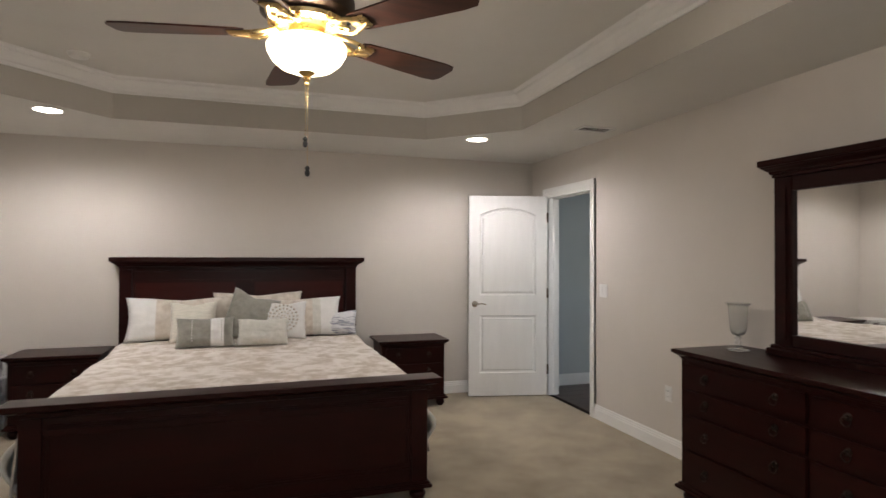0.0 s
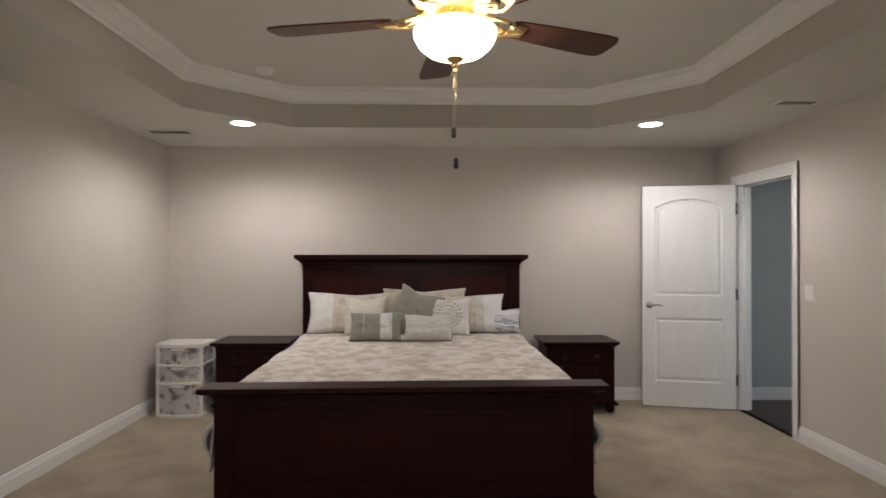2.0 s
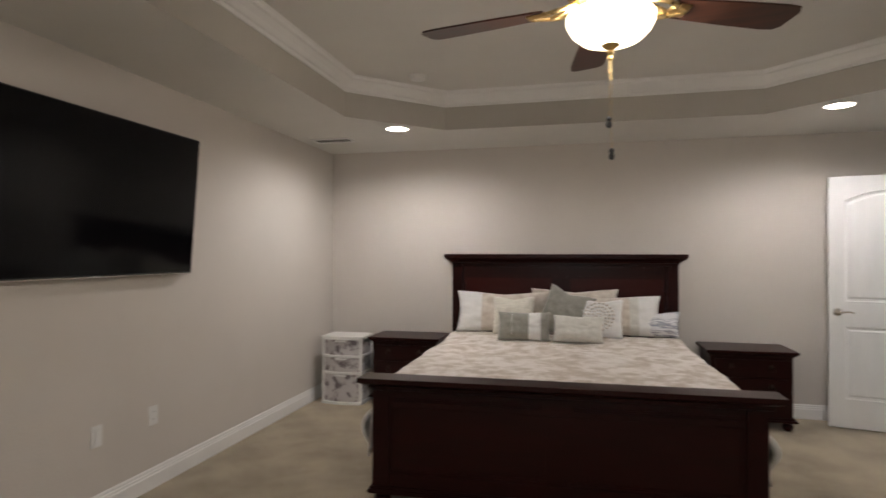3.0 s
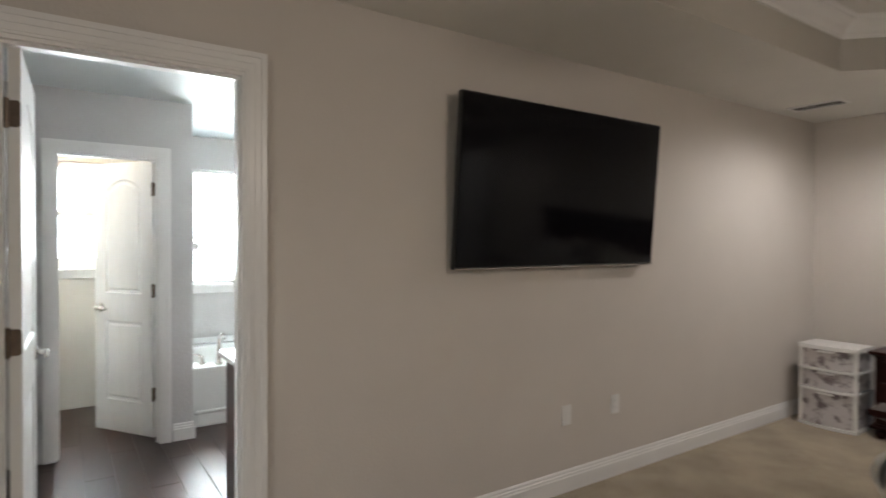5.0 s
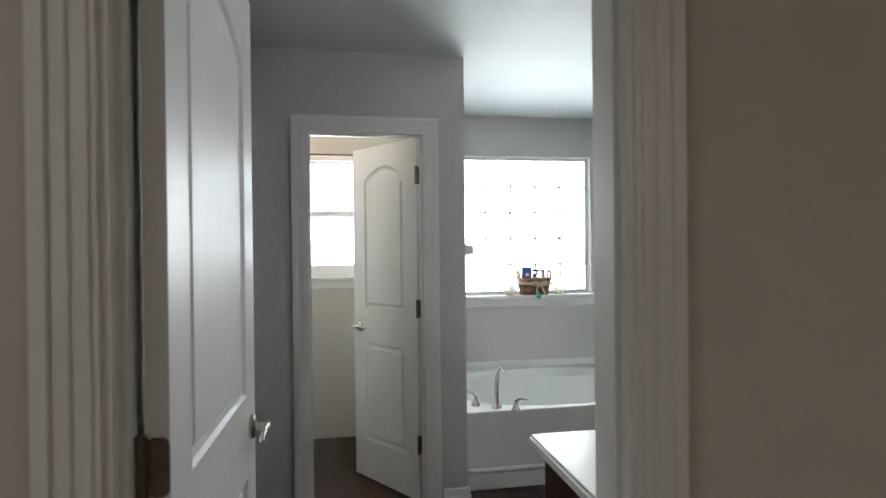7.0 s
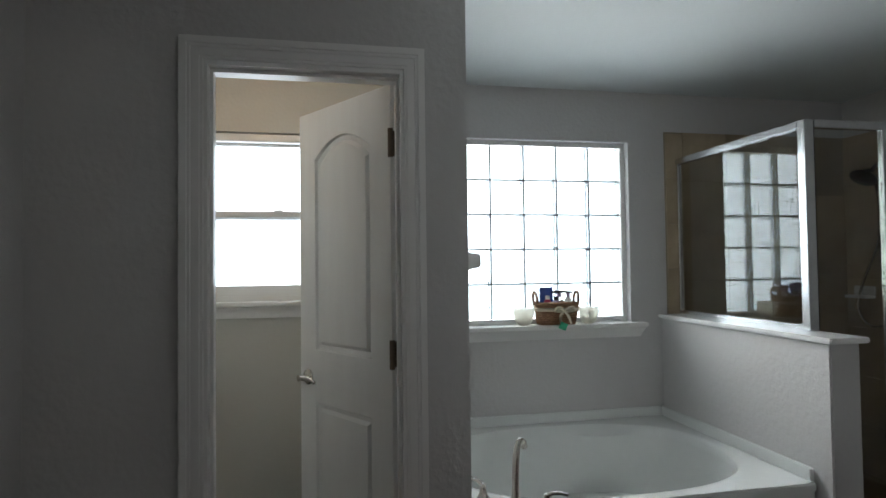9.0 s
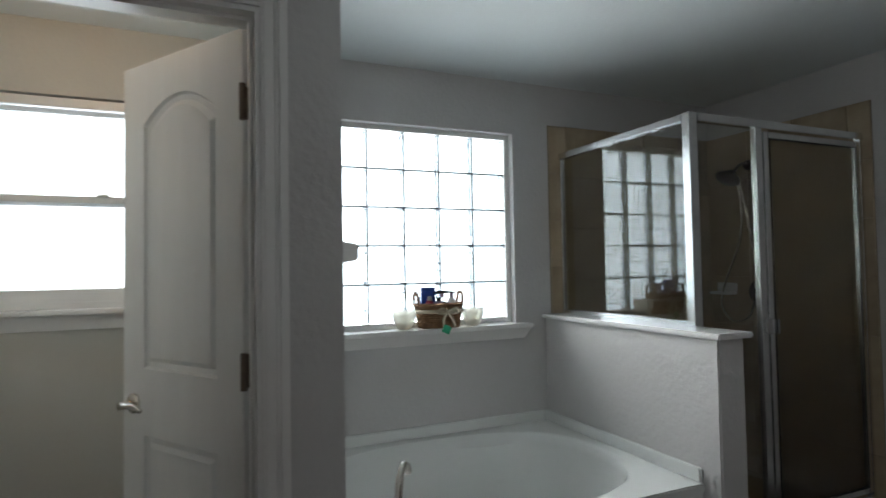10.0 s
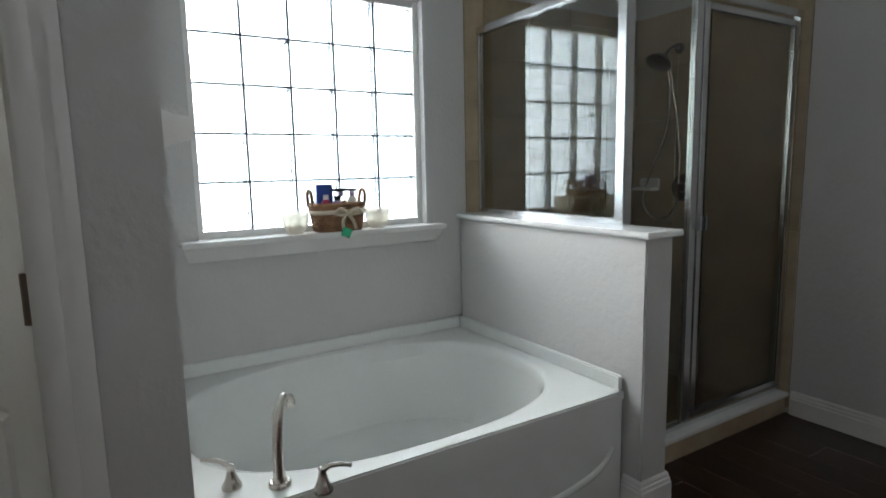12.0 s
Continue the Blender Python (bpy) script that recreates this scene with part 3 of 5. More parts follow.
def make_coverlet():
    """A coverlet draped over the mattress, hanging down both sides."""
    bm = bmesh.new()
    nu, nv = 96, 90
    grid = []
    for i in range(nu + 1):
        u = -1.42 + 2.84 * i / nu
        row = []
        for j in range(nv + 1):
            v = -2.40 + 2.19 * j / nv
            a = abs(u)
            if a < 0.95:
                x, z = u, 0.575
            else:
                t = min(1, (a - 0.95) / 0.12)
                x = math.copysign(0.95 + 0.065 * math.sin(t * math.pi / 2), u)
                z = 0.575 - 0.065 * (1 - math.cos(t * math.pi / 2)) - max(0, a - 1.07)
                k = max(0, a - 1.0)
                x += math.copysign(0.02 + 0.025 * math.sin(v * 9 + 2 * u) * k * 3 + 0.06 * k, u)
            p = Vector((x, v, z))
            n = noise.noise(Vector((u * 2.2, v * 2.2, 0.3))) * 0.016 + noise.noise(Vector((u * 6, v * 7, 1.7))) * 0.011 + noise.noise(Vector((u * 13, v * 18, 4.1))) * 0.006
            n += 0.02 * math.exp(-((v + 0.35) / 0.2) ** 2)
            p.z += n + 0.012 * (1 - (a / 1.4) ** 2)
            row.append(bm.verts.new(p))
        grid.append(row)
    for i in range(nu):
        for j in range(nv):
            bm.faces.new((grid[i][j], grid[i + 1][j], grid[i + 1][j + 1], grid[i][j + 1]))
    ob = part("coverlet", bm, QUILT, smooth=True)
    ob.matrix_world = pose(2.372, -0.02, BEDUP, 0, 0, 1.35)
    s = ob.modifiers.new("thick", "SOLIDIFY")
    s.thickness, s.offset = 0.012, 1
    tagged(ob, "cream floral coverlet with beige sprigs spread over the bed", "coverlet")


def cushion(w, h, t, seed, sag=0.0):
    bm = bmesh.new()
    n = 22
    sides = []
    for s in (1, -1):
        g = []
        for i in range(n + 1):
            r = []
            for j in range(n + 1):
                u, v = 2 * i / n - 1, 2 * j / n - 1
                e = max(0.0, (1 - u * u) * (1 - v * v)) ** 0.42
                pinch = 1 - 0.07 * (1 - abs(v) ** 2) * abs(u) ** 3
                pz = 1 - 0.08 * (1 - abs(u) ** 2) * abs(v) ** 3
                d = noise.noise(Vector((u * 2.5 + seed, v * 2.5, s * 3))) * 0.16 + 1
                x, z = u * w / 2 * pinch, h / 2 + v * h / 2 * pz
                z -= sag * h * max(0, v) * max(0, (1 - abs(u + 0.1 * (seed % 3 - 1)) * 1.6))
                wr = (noise.noise(Vector((u * 5 + seed, v * 7, s))) * 0.010 + noise.noise(Vector((u * 12 + seed, v * 5, s))) * 0.006) * e
                r.append(bm.verts.new((x, s * (t / 2 * e * d) + wr + 0.0004 * s, z)))
            g.append(r)
        for i in range(n):
            for j in range(n):
                q = (g[i][j], g[i + 1][j], g[i + 1][j + 1], g[i][j + 1])
                bm.faces.new(q if s < 0 else q[::-1])
        sides.append(g)
    bmesh.ops.remove_doubles(bm, verts=bm.verts, dist=0.002)
    return bm


def split_faces(bm, lo, hi):
    """Keep only faces whose middle lies between lo and hi along x."""
    dead = [f for f in bm.faces if not lo <= f.calc_center_median().x < hi]
    bmesh.ops.delete(bm, geom=dead, context="FACES")
    return bm


BZ = 0.703


def pillow(x, y, w, h, t, lean, yaw, seed, mat, label, sag=0.0, z=BZ, roll=0, bands=()):
    p = thing("pillow", pose(x, y, z, -lean, roll, yaw), label, "pillow", "pillows on the bed")
    edges = [-9] + [b[0] for b in bands] + [9]
    mats = [mat] + [b[1] for b in bands]
    for k, mm in enumerate(mats):
        part("cover" if k == 0 else "band", split_faces(cushion(w, h, t, seed, sag), edges[k], edges[k + 1]) if bands else cushion(w, h, t, seed, sag), mm, p, smooth=True)
    return p


make_bed()
make_mattress()
make_coverlet()
# two wide shams with end bands, sleeping pillows behind, scatter cushions before them
pillow(1.86, -0.30, 0.92, 0.40, 0.19, 18, 2, 1, WHITEC, "white and beige floral pillow sham propped against the headboard", 0.05, bands=((-0.22, TAUPE),))
pillow(2.82, -0.30, 0.86, 0.38, 0.19, 18, 0, 2, TAUPE, "beige floral pillow sham with pale end band propped on the headboard", 0.05, bands=((0.16, PALE), (0.24, WHITEC)))
pillow(2.50, -0.20, 0.80, 0.42, 0.14, 12, 3, 7, TAUPE, "plain beige sleeping pillow behind the shams", 0.05)
pillow(3.19, -0.30, 0.40, 0.25, 0.16, 24, -10, 3, STRIPE, "blue and white striped pillow slipping behind the sham", 0.1)
pillow(1.965, -0.46, 0.38, 0.37, 0.15, 22, 4, 4, CREAM, "cream ribbed square cushion leaning on a sham", 0.06)
pillow(2.35, -0.44, 0.42, 0.45, 0.16, 20, -3, 5, SAGE, "sage-grey embroidered square cushion with drooping corners", 0.07, roll=19)
MED = pillow(2.71, -0.46, 0.40, 0.36, 0.13, 22, -4, 6, WHITEC, "white square cushion embroidered with a grey medallion", 0.05)
OBL = pillow(2.085, -0.75, 0.45, 0.26, 0.15, 26, 3, 8, SAGE, "small sage-grey oblong cushion with a cream band", 0.04, bands=((0.04, WHITEC), (0.135, SAGE)))
pillow(2.53, -0.74, 0.42, 0.24, 0.14, 28, -4, 9, PALE, "small pale sage oblong cushion with a soft print", 0.05)


def medallion(parent):
    """Rings of small stitched dots on the white cushion's face."""
    bm = bmesh.new()
    for r, n, s in ((0.022, 6, 0.010), (0.055, 12, 0.010), (0.088, 18, 0.012), (0.122, 22, 0.012)):
        for k in range(n):
            a = 2 * math.pi * (k + 0.5 * (r > 0.05)) / n
            x, z = r * math.cos(a), 0.185 + r * math.sin(a)
            u, v = x / 0.215, (z - 0.18) / 0.18
            y = -0.065 * max(0.0, (1 - u * u) * (1 - v * v)) ** 0.42 - 0.004
            bmesh.ops.create_icosphere(bm, subdivisions=1, radius=s, matrix=Matrix.Translation((x, y, z)) @ Matrix.Diagonal((1, 0.45, 1, 1)))
    part("embroidery", bm, TAUPE, parent, "grey stitched ring pattern", smooth=True)


medallion(MED)


def stitch_rows(parent):
    """Two rows of small stitched dots beside the cushion's pale band."""
    for x, r in ((0.125, 0.006), (-0.10, 0.007)):
        bm = bmesh.new()
        for k in range(9):
            z = 0.045 + 0.021 * k
            u, v = x / 0.245, (z - 0.13) / 0.13
            y = -0.075 * max(0.0, (1 - u * u) * (1 - v * v)) ** 0.42 - 0.004
            bmesh.ops.create_icosphere(bm, subdivisions=1, radius=r, matrix=Matrix.Translation((x, y, z)) @ Matrix.Diagonal((1, 0.4, 0.8, 1)))
        part("stitching", bm, SAGE if x > 0 else PALE, parent, smooth=True)


stitch_rows(OBL)


def sheet_corner(x, y, s, label):
    """Folds of bedding that peep out past the footboard."""
    bm = bmesh.new()
    prev = None
    for i in range(13):
        t = i / 12
        r = []
        for j in range(7):
            q = j / 6
            r.append(bm.verts.new((x + s * (0.012 + 0.105 * math.sin(math.pi * min(1, t * 1.15)) * (0.6 + 0.4 * math.sin(q * 5))), y + 0.30 * q, 0.52 - 0.27 * t - 0.05 * t * q)))
        if prev:
            for j in range(6):
                bm.faces.new((prev[j], prev[j + 1], r[j + 1], r[j]))
        prev = r
    ob = part("blanket", bm, PALE, smooth=True)
    ob.modifiers.new("thick", "SOLIDIFY").thickness = 0.02
    tagged(ob, label, "blanket")


sheet_corner(1.39, -2.42, -1, "pale grey blanket corner hanging beside the bed")
sheet_corner(3.465, -2.36, 1, "pale grey blanket fold hanging beside the bed")


def ring_pull(parent, x, y, z, facing):
    k = part("pull", lathe([(0.001, 0), (0.019, 0), (0.019, 0.004), (0.012, 0.007), (0.007, 0.02), (0.001, 0.022)], 16, pose(x, y, z, *facing)), BRONZE, parent, "dark bronze ring pull", smooth="edges")
    m = pose(x, y, z, *facing)
    ring = [m @ Vector((0.021 * math.cos(a), -0.018 + 0.021 * math.sin(a), 0.016)) for a in [2 * math.pi * i / 16 for i in range(17)]]
    part("ring", tube(ring, 0.003, 6), BRONZE, k, smooth=True)


def make_nightstand(x, label):
    n = thing("nightstand", pose(x, -0.03, 0), label, "nightstand", "nightstands beside the bed")
    w, d, h = 0.62, 0.40, 0.648
    part("body", boxes((-w / 2, w / 2, -d - 0.03, -0.02, 0.085, h - 0.05), bev=0.004), MAHOG, n)
    t = part("top", crown_bm(-w / 2, w / 2, -d - 0.032, -0.012, h - 0.056, h, 0.036), MAHOG, n)
    for z0, z1 in ((0.115, 0.265), (0.277, 0.425), (0.437, 0.578)):
        dr = part("drawer", boxes((-w / 2 + 0.035, w / 2 - 0.035, -d - 0.042, -d - 0.029, z0, z1), bev=0.005), MAHOG, n)
        for sx in (-0.15, 0.15):
            ring_pull(dr, sx, -d - 0.042, (z0 + z1) / 2 + 0.012, (90, 0, 0))
    part("plinth", boxes((-w / 2 - 0.03, w / 2 + 0.03, -d - 0.06, -0.02, 0.075, 0.095), (-w / 2 - 0.015, w / 2 + 0.015, -d - 0.045, -0.02, 0.095, 0.11), bev=0.005), MAHOG, n)
    for sx in (-1, 1):
        for y in (-d + 0.01, -0.07):
            part("foot", lathe(turned_foot(0.078, 0.042), 16, pose(sx * (w / 2 - 0.03), y, 0)), MAHOG, n, smooth="edges")
    return n


make_nightstand(3.915, "dark mahogany three-drawer nightstand beside the door side of the bed")
make_nightstand(0.935, "dark mahogany three-drawer nightstand beside the plastic drawers")


def make_cart():
    c = thing("storage_drawers", pose(0.325, -0.36, 0), "white plastic three-drawer storage tower with floral fronts", "storage drawers")
    w, d = 0.405, 0.30

    def slab(z0, z1, grow=0.0):
        """Bowed front."""
        bm = bmesh.new()
        pts = [(-w / 2 - grow, d / 2 + grow), (w / 2 + grow, d / 2 + grow)]
        for k in range(11):
            u = 1 - 2 * k / 10
            pts.append(((w / 2 + grow) * u, -d / 2 - grow - 0.035 * (1 - u * u)))
        lo = [bm.verts.new((x, y, z0)) for x, y in pts]
        hi = [bm.verts.new((x, y, z1)) for x, y in pts]
        bm.faces.new(lo[::-1])
        bm.faces.new(hi)
        for k in range(len(pts)):
            j = (k + 1) % len(pts)
            bm.faces.new((lo[k], lo[j], hi[j], hi[k]))
        return bm
    part("top", slab(0.615, 0.645, 0.006), WHITEP, c, smooth="edges")
    for z0, z1 in ((0.0, 0.022), (0.288, 0.306), (0.447, 0.465)):
        part("shelf_rim", slab(z0, z1, 0.004), WHITEP, c, smooth="edges")
    for sx in (-1, 1):
        for sy in (-1, 1):
            part("post", boxes((sx * (w / 2 - 0.012) - 0.014, sx * (w / 2 - 0.012) + 0.014, sy * (d / 2 - 0.012) - 0.014, sy * (d / 2 - 0.012) + 0.014, 0.02, 0.62), bev=0.005), WHITEP, c)
    for z0, z1 in ((0.022, 0.288), (0.306, 0.447), (0.465, 0.615)):
        dr = part("drawer", slab(z0 + 0.003, z1 - 0.003, -0.012), FLORAL, c, "clear drawer with a grey floral print", smooth="edges")
        part("lip", boxes((-0.06, 0.06, -d / 2 - 0.042, -d / 2 - 0.022, z1 - 0.022, z1 - 0.008), bev=0.004), WHITEP, dr)


make_cart()


def make_dresser():
    d = thing("dresser", pose(RW - 0.022, -3.80, 0, 0, 0, -90), "dark mahogany dresser with many small drawers and ring pulls", "dresser")
    w, dp, h = 1.70, 0.44, 0.905
    part("body", boxes((-w / 2, w / 2, -dp - 0.03, 0, 0.09, h - 0.05), bev=0.004), MAHOG, d)
    part("top", crown_bm(-w / 2, w / 2, -dp - 0.032, -0.012, h - 0.058, h, 0.04), MAHOG, d)
    rows = ((0.125, 0.325), (0.337, 0.535), (0.547, 0.68), (0.692, 0.835))
    for z0, z1 in rows:
        for k in range(2):
            x0 = -w / 2 + 0.04 + k * (w / 2 - 0.03)
            x1 = x0 + w / 2 - 0.055
            dr = part("drawer", boxes((x0, x1, -dp - 0.044, -dp - 0.029, z0, z1), bev=0.006), MAHOG, d)
            for px in (x0 + 0.17, x1 - 0.17):
                ring_pull(dr, px, -dp - 0.044, (z0 + z1) / 2 + 0.012, (90, 0, 0))
    part("plinth", boxes((-w / 2 - 0.03, w / 2 + 0.03, -dp - 0.06, 0, 0.08, 0.1), (-w / 2 - 0.015, w / 2 + 0.015, -dp - 0.045, 0, 0.1, 0.116), bev=0.005), MAHOG, d)
    for sx in (-1, 1):
        for y in (-dp + 0.01, -0.06):
            part("foot", lathe(turned_foot(0.083, 0.048), 16, pose(sx * (w / 2 - 0.04), y, 0)), MAHOG, d, smooth="edges")


def make_mirror():
    m = thing("dresser_mirror", pose(RW - 0.042, -3.832, 0.907, 0, 0, -89.4), "landscape mirror in a dark mahogany crowned frame on the dresser", "mirror")
    w, h = 1.16, 1.10
    part("base_rail", boxes((-w / 2 - 0.03, w / 2 + 0.03, -0.095, 0, 0, 0.035), (-w / 2 - 0.015, w / 2 + 0.015, -0.08, 0, 0.035, 0.055), bev=0.005), MAHOG, m)
    for sx in (-1, 1):
        part("stile", boxes((sx * (w / 2 - 0.055) - 0.055, sx * (w / 2 - 0.055) + 0.055, -0.06, 0, 0.055, h - 0.10), (sx * (w / 2 - 0.055) - 0.03, sx * (w / 2 - 0.055) + 0.03, -0.068, -0.06, 0.09, h - 0.16), bev=0.004), MAHOG, m)
    part("lower_rail", boxes((-w / 2 + 0.11, w / 2 - 0.11, -0.055, 0, 0.055, 0.12), bev=0.004), MAHOG, m)
    part("upper_rail", boxes((-w / 2 + 0.11, w / 2 - 0.11, -0.055, 0, h - 0.18, h - 0.10), bev=0.004), MAHOG, m)
    part("crown", crown_bm(-w / 2, w / 2, -0.07, 0, h - 0.10, h, 0.055), MAHOG, m)
    part("mirror_glass", boxes((-w / 2 + 0.105, w / 2 - 0.105, -0.034, -0.03, 0.115, h - 0.175)), MIRROR, m, "clear mirror glass")
    part("backing", boxes((-w / 2 + 0.1, w / 2 - 0.1, -0.028, -0.004, 0.11, h - 0.17)), MAHOG, m)


make_dresser()
make_mirror()


def shell(profile, th, seg, m):
    """Thin-walled turned vessel, open at the top."""
    inner = [(max(0.001, r - th), z) for r, z in profile[1:]][::-1]
    inner[-1] = (0.001, profile[0][1] + th * 1.5)
    return lathe(profile + inner, seg, m)


_v = thing("hurricane_vase", pose(5.20, -3.09, 0.906), "clear footed glass hurricane vase standing on the dresser", "vase")
part("bowl", shell([(0.012, 0.085), (0.034, 0.095), (0.046, 0.12), (0.051, 0.20), (0.057, 0.262), (0.072, 0.278)], 0.003, 28, None), VASEG, _v, smooth=True)
part("stem", lathe([(0.062, 0), (0.06, 0.006), (0.02, 0.014), (0.012, 0.03), (0.022, 0.045), (0.012, 0.06), (0.02, 0.073), (0.012, 0.085)], 28), VASEG, _v, smooth=True)


def make_tv():
    y0, y1, z0, z1 = -3.89, -2.362, 1.308, 2.178
    w, h = y1 - y0, z1 - z0
    tv = thing("television", pose(0.056, (y0 + y1) / 2, z0, 0, 4.2, 0), "large black flat television on a tilting wall bracket", "television")
    part("housing", boxes((-0.025, 0.012, -w / 2, w / 2, 0, h), bev=0.006), BLACKP, tv)
    part("screen", boxes((0.0125, 0.0155, -w / 2 + 0.008, w / 2 - 0.008, 0.016, h - 0.008)), SCREEN, tv, "glossy black switched-off screen")
    part("lower_bezel", boxes((0.0122, 0.017, -w / 2 + 0.002, w / 2 - 0.002, 0.002, 0.008), bev=0.001), NICKEL, tv, "silver lower edge strip")
    part("badge", boxes((0.017, 0.0185, -0.03, 0.03, 0.004, 0.011)), CHROME, tv)
    for y in (-0.28, 0.28):
        part("bracket", boxes((-0.052, -0.0249, y - 0.025, y + 0.025, 0.15, 0.7), bev=0.002), BLACKP, tv)


make_tv()


def make_fan():
    f = thing("ceiling_fan", pose(FAN[0], FAN[1], 0.02), "five-blade ceiling fan with walnut blades, brass arms and lit glass bowl", "ceiling fan")
    part("canopy", lathe([(0.02, 2.68), (0.05, 2.69), (0.072, 2.73), (0.075, 2.779)], 28), BRONZE, f, smooth="edges")
    part("downrod", lathe([(0.013, 2.36), (0.013, 2.70)], 14), BRONZE, f, smooth="edges")
    part("motor_housing", lathe([(0.06, 2.20), (0.12, 2.205), (0.15, 2.225), (0.155, 2.26), (0.15, 2.30), (0.12, 2.335), (0.06, 2.36), (0.03, 2.385)], 36), BRONZE, f, "dark bronze motor housing", smooth="edges")
    part("motor_band", lathe([(0.09, 2.178), (0.125, 2.186), (0.128, 2.2), (0.09, 2.205)], 36), BRASS, f, "polished brass ring", smooth="edges")
    part("light_neck", lathe([(0.05, 2.12), (0.055, 2.135), (0.075, 2.145), (0.06, 2.16), (0.06, 2.18)], 30), BRASS, f, smooth="edges")
    part("glass_bowl", lathe([(0.02, 2.035), (0.05, 2.037), (0.085, 2.05), (0.112, 2.073), (0.127, 2.10), (0.129, 2.118), (0.122, 2.128), (0.118, 2.118), (0.116, 2.105), (0.10, 2.075), (0.05, 2.05), (0.02, 2.046)], 40), GLOBE, f, "glowing frosted glass bowl", smooth=True).visible_shadow = False
    part("finial", lathe([(0.004, 1.99), (0.009, 1.996), (0.006, 2.004), (0.012, 2.012), (0.007, 2.02), (0.022, 2.03), (0.028, 2.036), (0.008, 2.045)], 18), BRASS, f, smooth="edges")
    for k in range(5):
        a = radians(24 + 72 * k)
        m = Matrix.Rotation(a, 4, "Z")
        tilt = m @ Matrix.Translation((0, 0, 2.162)) @ Matrix.Rotation(radians(-9), 4, "X")
        bm = bmesh.new()
        prof = [(0.195, 0.040), (0.22, 0.048), (0.40, 0.061), (0.55, 0.067), (0.595, 0.062), (0.61, 0.040)]
        pts = [(x, -y) for x, y in prof] + [(x, y) for x, y in reversed(prof)]
        lo = [bm.verts.new(tilt @ Vector((x, y, -0.003))) for x, y in pts]
        hi = [bm.verts.new(tilt @ Vector((x, y, 0.003))) for x, y in pts]
        bm.faces.new(lo[::-1])
        bm.faces.new(hi)
        for i in range(len(pts)):
            j = (i + 1) % len(pts)
            bm.faces.new((lo[i], lo[j], hi[j], hi[i]))
        bl = part("blade", bm, BLADE, f, "dark walnut fan blade")
        arm = bmesh.new()
        for s in (-1, 1):
            tube([tilt @ Vector(p) for p in curve_pts([(0.09, s * 0.012, 0.012), (0.13, s * 0.035, 0.0), (0.165, s * 0.042, -0.008), (0.20, s * 0.03, -0.007), (0.245, s * 0.008, -0.006)], 5)], 0.0075, 8, arm)
            tube([tilt @ Vector(p) for p in curve_pts([(0.10, s * 0.006, 0.01), (0.145, s * 0.016, -0.012), (0.175, s * 0.006, -0.014), (0.16, s * 0.0, -0.008)], 5)], 0.005, 6, arm)
        box(arm, 0.19, 0.25, -0.032, 0.032, -0.008, -0.003, tilt)
        part("arm", arm, BRASS, bl, "scrolled brass blade arm", smooth=True)
    for dx, z1, z0 in ((-0.004, 2.0, 1.80), (0.003, 1.995, 1.705)):
        bm = bmesh.new()
        n = int((z1 - z0) / 0.011)
        for i in range(n):
            bmesh.ops.create_icosphere(bm, subdivisions=1, radius=0.0014 if i % 2 else 0.0011, matrix=Matrix.Translation((dx, 0, z0 + 0.02 + (z1 - z0 - 0.02) * i / n)))
        tube([(dx, 0, z0 + 0.02), (dx, 0, z1)], 0.0008, 6, bm)
        ch = part("pull_chain", bm, BRASS, f, "beaded brass pull chain", smooth=True)
        part("chain_knob", lathe([(0.003, z0 + 0.026), (0.008, z0 + 0.02), (0.008, z0 + 0.015), (0.005, z0 + 0.012), (0.0085, z0 + 0.005), (0.0075, z0 - 0.005), (0.003, z0 - 0.009)], 14, Matrix.Translation((dx, 0, 0))), BLACKP, ch, "dark turned knob", smooth="edges")


make_fan()

for x, y in SPOTS:
    d = thing("downlight", pose(x, y, H), "round white recessed ceiling downlight, switched on", "downlight", "downlights round the tray")
    part("trim_ring", lathe([(0.087, -0.001), (0.089, -0.006), (0.100, -0.005), (0.104, -0.001)], 32), WHITEP, d, smooth="edges")
    part("lens", lathe([(0.001, -0.004), (0.086, -0.005), (0.086, -0.001)], 32), LED, d, "glowing lamp lens", smooth="edges")


def make_vent(x, y, yaw, label, n=6, w=0.30, l=0.16):
    v = thing("ceiling_vent", pose(x, y, H, 0, 0, yaw), label, "ceiling vent", "ceiling vents")
    # no hole is cut: a black sheet paints the shade between the slats
    part("backing", boxes((-w / 2 + 0.01, w / 2 - 0.01, -l / 2 + 0.01, l / 2 - 0.01, -0.003, -0.001)), DUCT_SHADE, v, "matte black sheet standing for the shade behind the slats")
    part("frame", boxes((-w / 2, w / 2, -l / 2, -l / 2 + 0.02, -0.012, -0.001), (-w / 2, w / 2, l / 2 - 0.02, l / 2, -0.012, -0.001), (-w / 2, -w / 2 + 0.02, -l / 2 + 0.02, l / 2 - 0.02, -0.012, -0.001), (w / 2 - 0.02, w / 2, -l / 2 + 0.02, l / 2 - 0.02, -0.012, -0.001), bev=0.002), TRIM, v)
    for i in range(n):
        y0 = -l / 2 + 0.026 + (l - 0.052) * i / (n - 1)
        part("slat", boxes((-w / 2 + 0.02, w / 2 - 0.02, -0.003, 0.003, -0.0008, 0.0008), m=pose(0, y0, -0.0105, 8)), TRIM, v)


